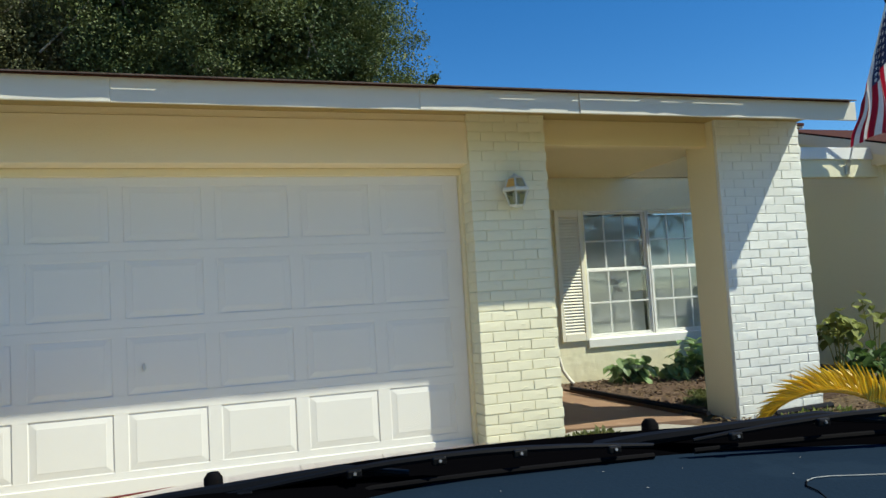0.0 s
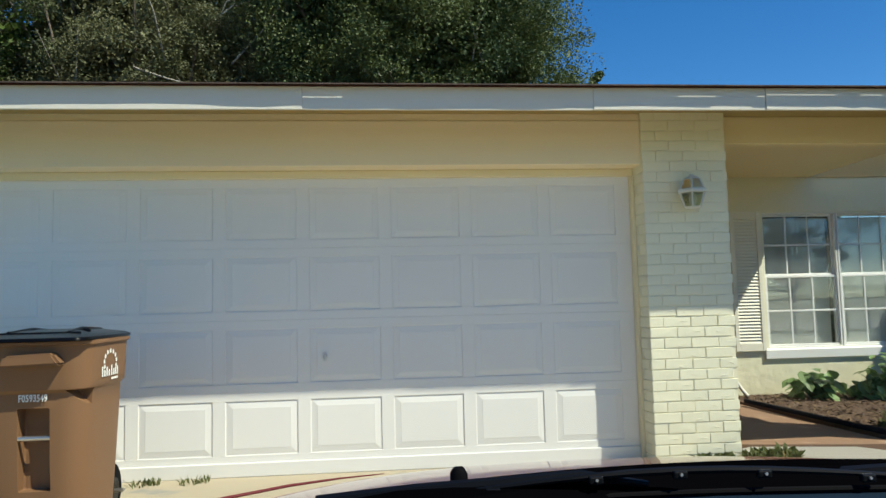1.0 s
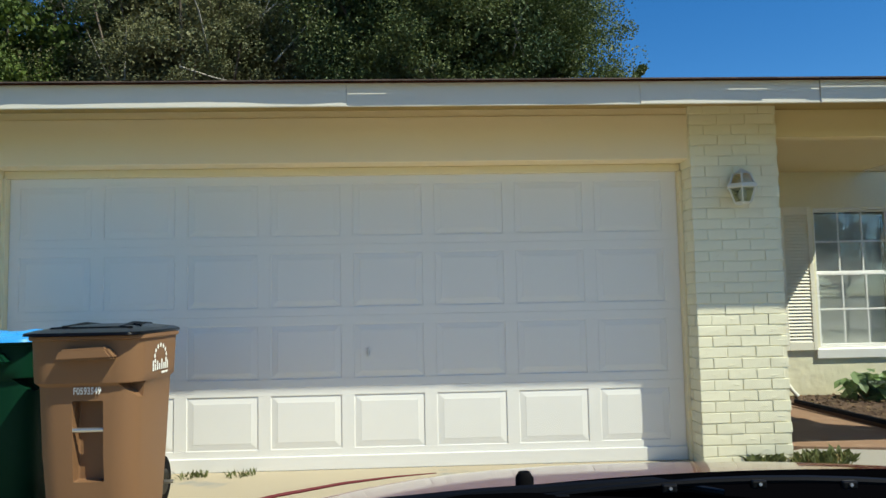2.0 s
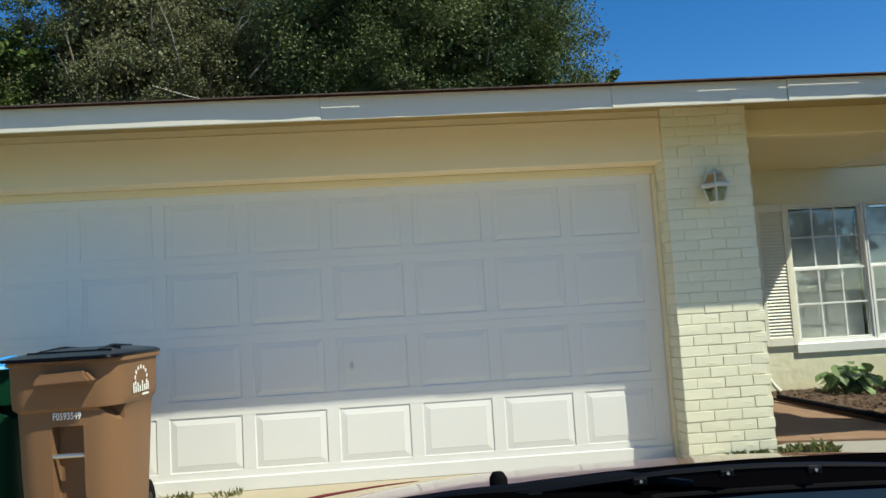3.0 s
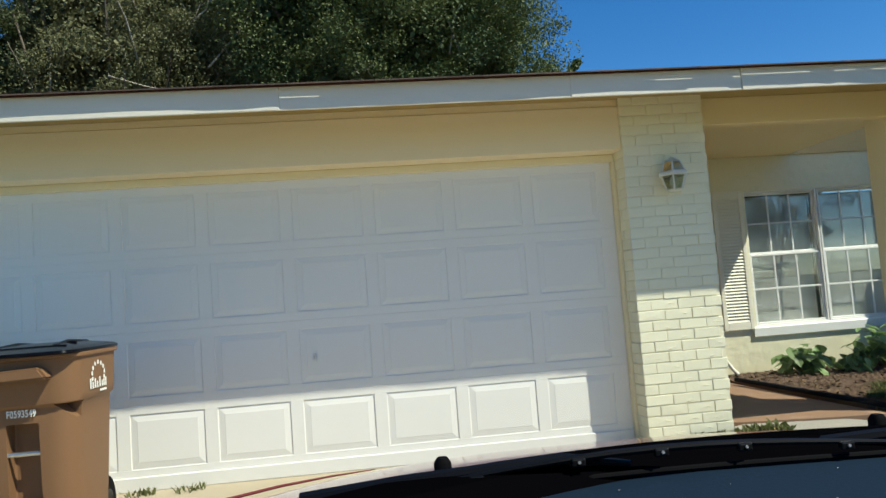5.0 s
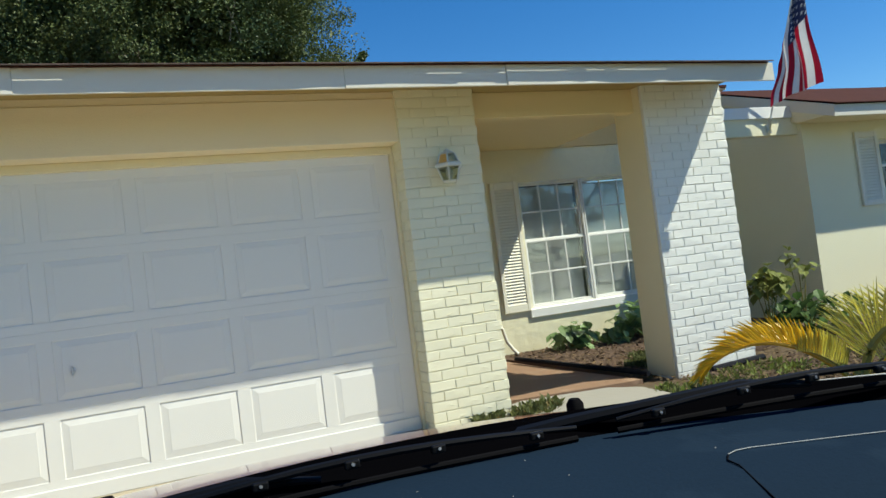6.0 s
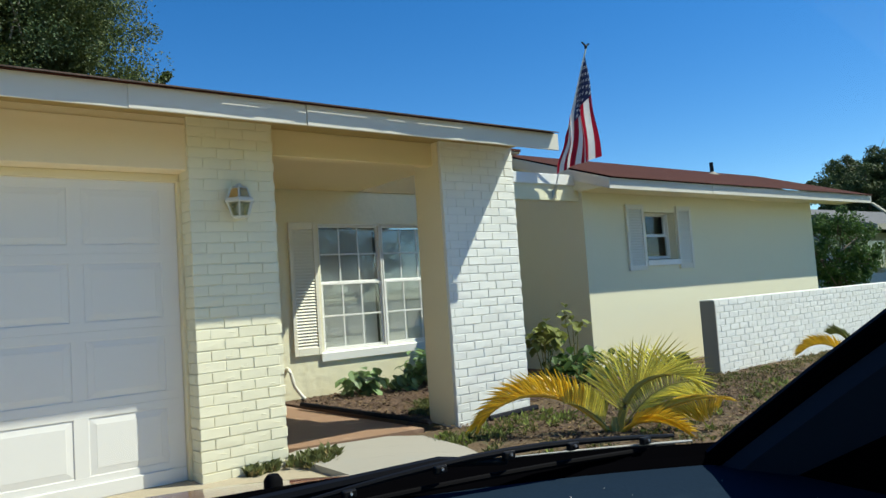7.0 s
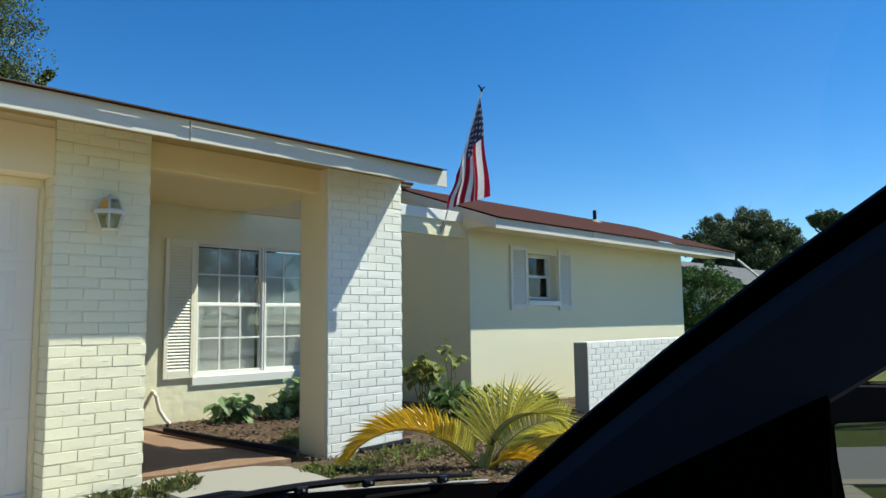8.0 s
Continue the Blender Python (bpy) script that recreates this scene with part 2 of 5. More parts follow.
PALM_STALK = mat("golden_palm_stalk", (0.62, 0.36, 0.03), 0.45, 0.25, 6, 40, 0.1, 0.002)
PALM_STEM = mat("palm_stem", (0.27, 0.235, 0.045), 0.45, 0.35, 6, 40, 0.2, 0.002)
SPROUT = leaf_mat("light_green_sprout", (0.24, 0.30, 0.075), 0.3, 0.5, 0.4)
COURT_LEAF = leaf_mat("olive_court_leaf", (0.25, 0.28, 0.075), 0.25, 0.5, 0.5)
STRAW = leaf_mat("straw_blade", (0.36, 0.29, 0.13), 0.2, 0.7, 0.4)
WEED_LEAF = leaf_mat("weed_leaf", (0.145, 0.165, 0.06), 0.3, 0.5, 0.4)
DRY_LEAF = leaf_mat("dry_leaf_litter", (0.21, 0.145, 0.08), 0.15, 0.7, 0.5)
# grey of far trim and flashing, also the garden wall's end in shade
GREY_TRIM_SHADED_END = mat("grey_trim_and_shaded_end", (0.36, 0.345, 0.285), 0.9, 0.25, 2.5, 60, 0.4, 0.004)
GREY_ROOF = mat("grey_shingle_roof", (0.13, 0.13, 0.135), 0.9, 0.2, 1, 60, 0.4, 0.004)
GREY_SIDING = mat("pale_grey_siding", (0.50, 0.54, 0.60), 0.8, 0.1, 0.6, 20, 0.2, 0.004)


# ---------------------------------------------------------------- mesh helpers
def finish(name, bm, material, smooth=False):
    me = bpy.data.meshes.new(name)
    bmesh.ops.recalc_face_normals(bm, faces=bm.faces)
    bm.to_mesh(me)
    bm.free()
    for m in (material if isinstance(material, (list, tuple)) else [material]):
        me.materials.append(m)
    if smooth:
        me.polygons.foreach_set("use_smooth", [True] * len(me.polygons))
        me.set_sharp_from_angle(angle=radians(38))
    return me


def part(name, bm, material, parent, label="", smooth=False):
    """One mesh object, in world coordinates, under a thing or a part."""
    ob = new(name, finish(name, bm, material, smooth))
    ob.parent = parent
    inv = Matrix.Identity(4)
    p = parent
    chain = []
    while p is not None:
        chain.append(p)
        p = p.parent
    whole = Matrix.Identity(4)
    for q in reversed(chain):
        whole = whole @ q.matrix_parent_inverse @ q.matrix_basis
    ob.matrix_parent_inverse = whole.inverted() if chain else inv
    if label:
        tagged(ob, label)
    return ob


def thing(name, at, label, category, group=""):
    ob = new(name)
    ob.empty_display_size = 0.1
    ob.location = at
    return tagged(ob, label, category, group)


def structure(name, bm, material, label, category="wall", smooth=False):
    return tagged(new(name, finish(name, bm, material, smooth)), label, category, "", "structure")


def box(bm, x0, x1, y0, y1, z0, z1, bevel=0.0, segments=1):
    r = bmesh.ops.create_cube(bm, size=1, matrix=Matrix.LocRotScale(((x0 + x1) / 2, (y0 + y1) / 2, (z0 + z1) / 2), None,
                                                                  (abs(x1 - x0), abs(y1 - y0), abs(z1 - z0))))
    if bevel:
        edges = list({e for v in r["verts"] for e in v.link_edges})
        bmesh.ops.bevel(bm, geom=edges, offset=bevel, segments=segments, profile=0.5, affect="EDGES")
    return bm


def B(*a, **k):
    return box(bmesh.new(), *a, **k)


def quad(bm, a, b, c, d, material=0):
    f = bm.faces.new([bm.verts.new(p) for p in (a, b, c, d)])
    f.material_index = material
    return f


def prism(bm, outline, y0, y1, axis="y"):
    """An outline of (u, v) pushed along an axis: y: (x, z); x: (y, z); z: (x, y)."""
    place = {"y": lambda u, v, w: (u, w, v), "x": lambda u, v, w: (w, u, v), "z": lambda u, v, w: (u, v, w)}[axis]
    a = [bm.verts.new(place(u, v, y0)) for u, v in outline]
    b = [bm.verts.new(place(u, v, y1)) for u, v in outline]
    bm.faces.new(a)
    bm.faces.new(b[::-1])
    for i in range(len(a)):
        j = (i + 1) % len(a)
        bm.faces.new((a[i], b[i], b[j], a[j]))
    return bm


def tube(bm, points, radii, sides=8, cap=True):
    pts = [Vector(p) for p in points]
    if not isinstance(radii, (list, tuple)):
        radii = [radii] * len(pts)
    rings, up = [], None
    for i, p in enumerate(pts):
        d = (pts[min(i + 1, len(pts) - 1)] - pts[max(i - 1, 0)]).normalized()
        ref = Vector((0, 0, 1)) if abs(d.z) < 0.9 else Vector((1, 0, 0))
        s = d.cross(ref).normalized()
        u = s.cross(d)
        rings.append([bm.verts.new(p + radii[i] * (math.cos(a) * s + math.sin(a) * u))
                      for a in (2 * math.pi * k / sides for k in range(sides))])
    for a, b in zip(rings, rings[1:]):
        for k in range(sides):
            bm.faces.new((a[k], a[(k + 1) % sides], b[(k + 1) % sides], b[k]))
    if cap:
        bm.faces.new(rings[0][::-1])
        bm.faces.new(rings[-1])
    return bm


def loft(bm, rings, cap=True):
    vs = [[bm.verts.new(p) for p in r] for r in rings]
    n = len(vs[0])
    for a, b in zip(vs, vs[1:]):
        for k in range(n):
            bm.faces.new((a[k], a[(k + 1) % n], b[(k + 1) % n], b[k]))
    if cap:
        bm.faces.new(vs[0][::-1])
        bm.faces.new(vs[-1])
    return bm


def rounded(x0, x1, y0, y1, z, r, steps=4):
    """A ring of a rounded rectangle at height z."""
    out = []
    for cx, cy, a0 in ((x1 - r, y1 - r, 0), (x0 + r, y1 - r, 90), (x0 + r, y0 + r, 180), (x1 - r, y0 + r, 270)):
        for k in range(steps + 1):
            a = radians(a0 + 90 * k / steps)
            out.append((cx + r * math.cos(a), cy + r * math.sin(a), z))
    return out


def raw(name, verts, faces, material, parent=None, label="", material_index=None, smooth=False):
    me = bpy.data.meshes.new(name)
    me.from_pydata(verts, [], faces)
    for m in (material if isinstance(material, (list, tuple)) else [material]):
        me.materials.append(m)
    if material_index is not None:
        me.polygons.foreach_set("material_index", material_index)
    if smooth:
        me.polygons.foreach_set("use_smooth", [True] * len(faces))
    me.update()
    ob = new(name, me)
    if parent:
        ob.parent = parent
        ob.matrix_parent_inverse = Matrix.Translation(-parent.location)
    if label:
        tagged(ob, label)
    return ob


rng = np.random.default_rng(7)


def leaf_cloud(centres, radii, count, size, flat=0.7, shape=1.7):
    """Many small folded leaves scattered round clump centres. Returns vertices and faces."""
    centres, radii = np.asarray(centres, float), np.asarray(radii, float)
    pick = rng.integers(0, len(centres), count)
    d = rng.normal(size=(count, 3))
    d /= np.linalg.norm(d, axis=1)[:, None]
    r = rng.random(count) ** 0.45
    p = centres[pick] + d * (radii[pick] * r)[:, None] * np.array([1, 1, flat])
    a = rng.normal(size=(count, 3)) + np.array([0, 0, 0.2])
    a /= np.linalg.norm(a, axis=1)[:, None]
    n = d * 0.7 + rng.normal(size=(count, 3)) * 0.55 + np.array([0, 0, 0.5])
    b = np.cross(a, n)
    b /= np.linalg.norm(b, axis=1)[:, None] + 1e-9
    s = size * (0.6 + 0.8 * rng.random(count))[:, None]
    v = np.stack([p - a * s * shape / 2, p + b * s / 2, p + a * s * shape / 2, p - b * s / 2], 1).reshape(-1, 3)
    f = np.arange(count * 4).reshape(-1, 4)
    return v.tolist(), f.tolist()


# ---------------------------------------------------------------- ground
gb = bmesh.new()
quad(gb, (-900, -900, -0.06), (900, -900, -0.06), (900, 900, -0.06), (-900, 900, -0.06))
structure("ground", gb, LAWN, "dry lawn with patches of sparse green grass", "ground")
bm = bmesh.new()
box(bm, -3.4, 2.95, -9.0, 2.2, -0.10, -0.03)
box(bm, -3.4, 2.95, 2.22, 5.62, -0.10, -0.03)
structure("driveway", bm, CONCRETE, "pale grey concrete driveway slabs before the garage", "driveway")
structure("street_1", B(-300, 300, -16.5, -9.6, -0.10, -0.045), ASPHALT, "grey asphalt street behind the driveway", "road")
structure("pavement", B(-300, 300, -9.6, -9.0, -0.10, -0.02), CONCRETE, "pale concrete gutter along the street", "pavement")

# planting soil on the entry side, a soft uneven sheet
NX, NY = 90, 60
gx, gy = np.linspace(2.95, 13.8, NX), np.linspace(1.2, 8.15, NY)
vs, fs = [], []
for j, y in enumerate(gy):
    for i, x in enumerate(gx):
        edge = min(1, (x - 2.95) / 0.3, (y - 1.2) / 0.5)
        vs.append((x, y, -0.055 + edge * (0.045 + 0.02 * noise.noise((x * 1.7, y * 1.7, 3)) + 0.014 * noise.noise((x * 7, y * 7, 9)))))
for j in range(NY - 1):
    for i in range(NX - 1):
        fs.append((j * NX + i, j * NX + i + 1, (j + 1) * NX + i + 1, (j + 1) * NX + i))
tagged(raw("soil_bed", vs, fs, SOIL, smooth=True), "dry sandy soil with thin weeds along the house", "ground", "", "structure")

bm = bmesh.new()
prism(bm, [(2.96, 3.2), (3.55, 3.3), (3.98, 4.55), (4.04, 5.18), (3.86, 5.42), (3.12, 5.58), (2.96, 5.5)], -0.05, 0.015, "z")
structure("walkway", bm, WALK_GREY, "short pale concrete walkway to the entry", "walkway")
bm = bmesh.new()
prism(bm, [(2.93, 5.66), (3.12, 5.59), (3.86, 5.43), (4.20, 5.38), (4.12, 7.2), (4.12, 8.16), (2.93, 8.16)], -0.05, 0.030, "z")
structure("entry_slab", bm, TERRACOTTA, "terracotta painted concrete porch slab at the entry", "porch floor")

# ---------------------------------------------------------------- brickwork
COURSE, LENGTH, JOINT = 0.0767, 0.207, 0.007
brick_meshes = {}


def brick_mesh(length, material, depth=0.006, variant=0):
    """A face brick, front to -y, origin in the middle of its back."""
    key = (round(length, 3), material.name, variant)
    if key not in brick_meshes:
        r = random.Random(variant * 77 + int(length * 1000))
        bm = bmesh.new()
        w, h, c = length / 2, (COURSE - JOINT) / 2, 0.0025
        j = lambda: r.uniform(-0.0018, 0.0018)
        back = [bm.verts.new((sx * w, 0, sz * h)) for sx, sz in ((-1, -1), (1, -1), (1, 1), (-1, 1))]
        mid = [bm.verts.new((sx * (w + j()), -depth + c, sz * (h + j()))) for sx, sz in ((-1, -1), (1, -1), (1, 1), (-1, 1))]
        front = [bm.verts.new((sx * (w - c) + j(), -depth + j(), sz * (h - c) + j())) for sx, sz in ((-1, -1), (1, -1), (1, 1), (-1, 1))]
        for a, b in ((back, mid), (mid, front)):
            for k in range(4):
                bm.faces.new((a[k], a[(k + 1) % 4], b[(k + 1) % 4], b[k]))
        hub = bm.verts.new((r.uniform(-0.5, 0.5) * w, -depth + r.uniform(-0.0014, 0.0008), r.uniform(-0.4, 0.4) * h))
        for k in range(4):
            bm.faces.new((front[k], front[(k + 1) % 4], hub))
        # hardened mortar smears and trowel ridges under the paint
        for _ in range((1, 0, 1, 0, 2, 0, 1, 0)[variant % 8] if length > 0.1 else 0):
            cx, cz = r.uniform(-0.9, 0.4) * w, r.uniform(-0.6, 0.6) * h
            dx, dz = r.uniform(0.025, 0.085), r.uniform(-0.035, 0.035)
            n = Vector((-dz, 0, dx)).normalized() * r.uniform(0.004, 0.006)
            a, b = Vector((cx, -depth + 0.001, cz)), Vector((min(w - 0.006, cx + dx), -depth + 0.001, max(-h + 0.006, min(h - 0.006, cz + dz))))
            m = a.lerp(b, r.uniform(0.35, 0.65)) + n * r.uniform(-1, 1)
            base = [bm.verts.new(p) for p in (a, m - n, b, m + n)]
            tops = [bm.verts.new(a.lerp(m, 0.35) + Vector((0, -0.0032, 0))), bm.verts.new(b.lerp(m, 0.35) + Vector((0, -0.0032, 0)))]
            for q in ((0, 1, tops[0]), (1, 2, tops[1]), (2, 3, tops[1]), (3, 0, tops[0])):
                bm.faces.new((base[q[0]], base[q[1]], q[2]))
            bm.faces.new((base[1], tops[1], tops[0]))
            bm.faces.new((base[3], tops[0], tops[1]))
        brick_meshes[key] = finish("brick", bm, material)
    return brick_meshes[key]


def lay(parent, material, start, along, width, z0, z1, limit=10 ** 6, phase=0.0, seed=1):
    """Courses of single bricks on a face that runs from start along a level direction, facing its right-hand side."""
    r = random.Random(seed)
    along = Vector(along).normalized()
    turn = Matrix.Rotation(math.atan2(along.y, along.x), 4, "Z")
    n, course, z = 0, 0, z0
    while z + COURSE * 0.6 < z1:
        s = -(LENGTH * (0.5 if course % 2 else 0.0) + phase)
        while s < width - 0.02:
            a, b = max(s, 0.0), min(s + LENGTH, width)
            s += LENGTH
            if b - a < 0.035:
                continue
            if n >= limit:
                return n
            ob = new("brick", brick_mesh(round(b - a - JOINT, 2), material, variant=r.randrange(8)))
            ob.parent = parent
            place = Vector(start) + along * ((a + b) / 2)
            ob.matrix_basis = Matrix.Translation((place.x, place.y, z + COURSE / 2)) @ turn @ pose(
                0, r.uniform(-0.0022, 0.0012), r.uniform(-0.0015, 0.0015), r.uniform(-0.5, 0.5), r.uniform(-0.5, 0.5), r.uniform(-0.35, 0.35))
            n += 1
        z += COURSE
        course += 1
    return n


# ---------------------------------------------------------------- garage front
YF, YC, YD, YW, YG = 4.72, 5.305, 5.545, 8.18, 6.51
bm = bmesh.new()
box(bm, -3.30, 2.258, 5.335, 5.53, 2.166, 2.495, 0.004)
box(bm, -3.30, 2.258, 5.345, 5.53, 2.4951, 2.5455)
structure("wall_header", bm, CREAM, "cream stucco header over the garage door")
bm = bmesh.new()
box(bm, -3.30, -2.72, 5.33, 5.80, -0.05, 2.60)
structure("wall_garage_west", bm, CREAM, "cream stucco wall beside the garage door")
bm = bmesh.new()
box(bm, -3.30, -3.10, 5.80, 12.0, -0.05, 2.60)
box(bm, -3.10, 2.60, 11.8, 12.0, -0.05, 2.60)
box(bm, 2.60, 2.80, 5.92, 12.0, -0.05, 2.60)
structure("wall_garage_back", bm, CREAM, "cream stucco outer walls of the garage")
bm = bmesh.new()
box(bm, -2.72, 2.254, 5.512, 5.585, 2.108, 2.165, 0.003)
box(bm, 2.232, 2.256, 5.49, 5.60, -0.03, 2.107, 0.003)
box(bm, -2.73, -2.692, 5.49, 5.60, -0.03, 2.107, 0.003)
structure("door_frame", bm, CREAM_SMOOTH, "cream painted frame round the garage door", "door frame")

bm = bmesh.new()
box(bm, 2.262, 2.900, YC + 0.005, 5.92, -0.05, 2.545)
column = structure("wall_column", bm, JOINT_CREAM, "cream painted brick column beside the garage door", "brick column")
bm = bmesh.new()
box(bm, 4.7202, 5.409, YC + 0.005, 5.425, -0.05, 2.545)
box(bm, 4.522, 4.72, YC + 0.005, 5.711, -0.05, 2.545)
pier = structure("wall_pier", bm, [JOINT_WHITE], "white painted brick pier with a stucco side", "brick pier")
bm = bmesh.new()
box(bm, 4.512, 4.5198, YC + 0.030, 5.710, 0.0, 2.545, 0.002)
structure("wall_pier_side", bm, CREAM_SMOOTH, "cream stucco side face of the brick pier", "wall")

# sectional garage door
door = thing("garage_door", (-0.23, YD, -0.03), "white sectional garage door with raised panels, closed", "garage door")
X0, X1 = -2.69, 2.230
EDGES = [-0.03, 0.558, 1.075, 1.598, 2.110]
PITCH, SUNK = 0.6025, 0.007
for i, (z0, z1) in enumerate(zip(EDGES, EDGES[1:])):
    # stiles and rails stand proud of a thin back; each raised field sits in its sunk frame
    pz0, pz1 = (0.120, 0.500) if i == 0 else (z0 + 0.062, z1 - 0.064)
    lefts = [1.602 - PITCH * (7 - k) for k in range(8)]
    bm = B(X0, X1, YD + SUNK, YD + 0.045, z0 + 0.0002, z1 - 0.0002)
    box(bm, X0, X1, YD, YD + SUNK, z0 + 0.0002, pz0, 0.0016)
    box(bm, X0, X1, YD, YD + SUNK, pz1, z1 - 0.0002, 0.0016)
    for a, b in zip([X0] + [q + 0.510 for q in lefts], lefts + [X1]):
        if b - a > 0.01:
            box(bm, a, b, YD + 0.0001, YD + SUNK, pz0 - 0.002, pz1 + 0.002, 0.0016)
    section = part("section", bm, DOOR_WHITE, door)
    for px0 in lefts:
        px1 = px0 + 0.510
        bm = bmesh.new()
        rings = []
        for inset, out in ((-0.001, 0.0005 - SUNK), (0.006, 0.0005 - SUNK), (0.016, 0.0020 - SUNK), (0.044, -0.0012), (0.048, 0.0)):
            rings.append([(max(X0, px0 + inset), YD - out, pz0 + inset), (px1 - inset, YD - out, pz0 + inset),
                          (px1 - inset, YD - out, pz1 - inset), (max(X0, px0 + inset), YD - out, pz1 - inset)])
        vs = [[bm.verts.new(p) for p in r] for r in rings]
        for a, b in zip(vs, vs[1:]):
            for q in range(4):
                bm.faces.new((a[q], a[(q + 1) % 4], b[(q + 1) % 4], b[q]))
        bm.faces.new(vs[-1])
        part("raised_panel", bm, DOOR_WHITE, section)
bm = B(X0, X1, YD - 0.016, YD - 0.001, -0.03, 0.070, 0.006, 2)
part("bottom_rail", bm, DOOR_WHITE, door, "white bottom rail of the door")
part("bottom_seal", B(X0, X1, YD - 0.004, YD + 0.03, -0.032, -0.022), BLACK_RUBBER, door, "black rubber bottom seal")
bm = bmesh.new()
tube(bm, [(-0.10, YD - 0.008, 0.80), (-0.10, YD - 0.022, 0.80)], 0.016, 10)
box(bm, -0.106, -0.094, YD - 0.036, YD - 0.020, 0.77, 0.83, 0.003)
part("lock_handle", bm, LOCK_GREY, door, "small grey lock handle")

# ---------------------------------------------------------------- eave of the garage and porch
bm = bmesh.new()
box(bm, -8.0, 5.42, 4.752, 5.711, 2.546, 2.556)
structure("ceiling_soffit", bm, SOFFIT_SHADED, "tan flat soffit under the eave, colour darkened for its shade", "soffit")
structure("ceiling_porch", B(2.80, 5.375, 5.715, 8.178, 2.560, 2.628), PORCH_TAN, "tan painted porch ceiling over the entry", "ceiling")
# two boards added to carry the ceiling's shade on to the right
structure("frieze_board", B(4.62, 7.75, YW - 0.022, YW - 0.002, 2.632, 3.098), SHADE_TAN, "added tan board high in the court, toned like the shaded ceiling", "trim")
structure("frieze_trim", B(5.21, 7.75, YW - 0.030, YW - 0.002, 2.555, 2.630), SHADE_TAN, "added tan strip above the entry window, toned like the shaded ceiling", "trim")
structure("ceiling_court_eave", B(5.0, 7.755, 7.59, 8.18, 3.10, 3.125), CREAM_SMOOTH, "cream soffit of the high eave over the entry window", "soffit")
structure("roof_court", B(5.0, 7.755, 7.57, 9.6, 3.1255, 3.16), SHINGLE, "brown-red roof edge over the entry wall", "roof")
structure("porch_beam", B(2.909, 4.512, 5.42, 5.52, 2.336, 2.5455, 0.003), PORCH_TAN, "tan painted beam over the porch opening", "beam")
bm = bmesh.new()
box(bm, -8.0, -0.1702, YF + 0.005, YF + 0.025, 2.407, 2.558, 0.003)
box(bm, -0.170, 1.7198, YF + 0.010, YF + 0.028, 2.407, 2.558, 0.002)
box(bm, 1.720, 2.906, YF + 0.005, YF + 0.024, 2.407, 2.558, 0.003)
box(bm, 2.910, 5.45, YF, YF + 0.020, 2.407, 2.558, 0.003)
structure("fascia", bm, FASCIA, "weathered white painted wooden fascia board", "fascia")


def roof_plane(bm, x0, x1, y0, z0, y1, z1, t=0.008):
    a = [bm.verts.new(p) for p in ((x0, y0, z0), (x1, y0, z0), (x1, y1, z1), (x0, y1, z1))]
    b = [bm.verts.new((v.co.x, v.co.y, v.co.z - t)) for v in a]
    bm.faces.new(a)
    bm.faces.new(b[::-1])
    for i in range(4):
        bm.faces.new((a[i], b[i], b[(i + 1) % 4], a[(i + 1) % 4]))


bm = bmesh.new()
roof_plane(bm, -8.0, 5.39, YF - 0.012, 2.561, 5.45, 2.561 + 0.24 * 0.742)
roof_plane(bm, -8.0, 5.15, 5.4501, 2.561 + 0.24 * 0.7421, 9.5, 2.561 + 0.24 * 4.79)
roof_plane(bm, -8.0, 5.15, 14.3, 2.561, 9.5, 2.561 + 0.24 * 4.79)
main_roof = structure("roof_garage", bm, SHINGLE, "low brown-red shingle roof over the garage", "roof")
bm = bmesh.new()
prism(bm, [(YF + 0.03, 2.557), (5.72, 2.557), (5.73, 2.57), (14.2, 2.57), (9.5, 3.63), (YF + 0.03, 2.5575)], 5.04, 5.12, "x")
structure("wall_gable", bm, CREAM, "cream gable end under the garage roof")
# first course of shingles, tabs hanging over the fascia by uneven amounts, split here and there
SLITS = [(-0.12, 0.13), (2.34, 2.60), (2.89, 3.44), (3.62, 3.78), (3.90, 4.36)]
x, r = -8.0, random.Random(4)
drop = last = 0.052
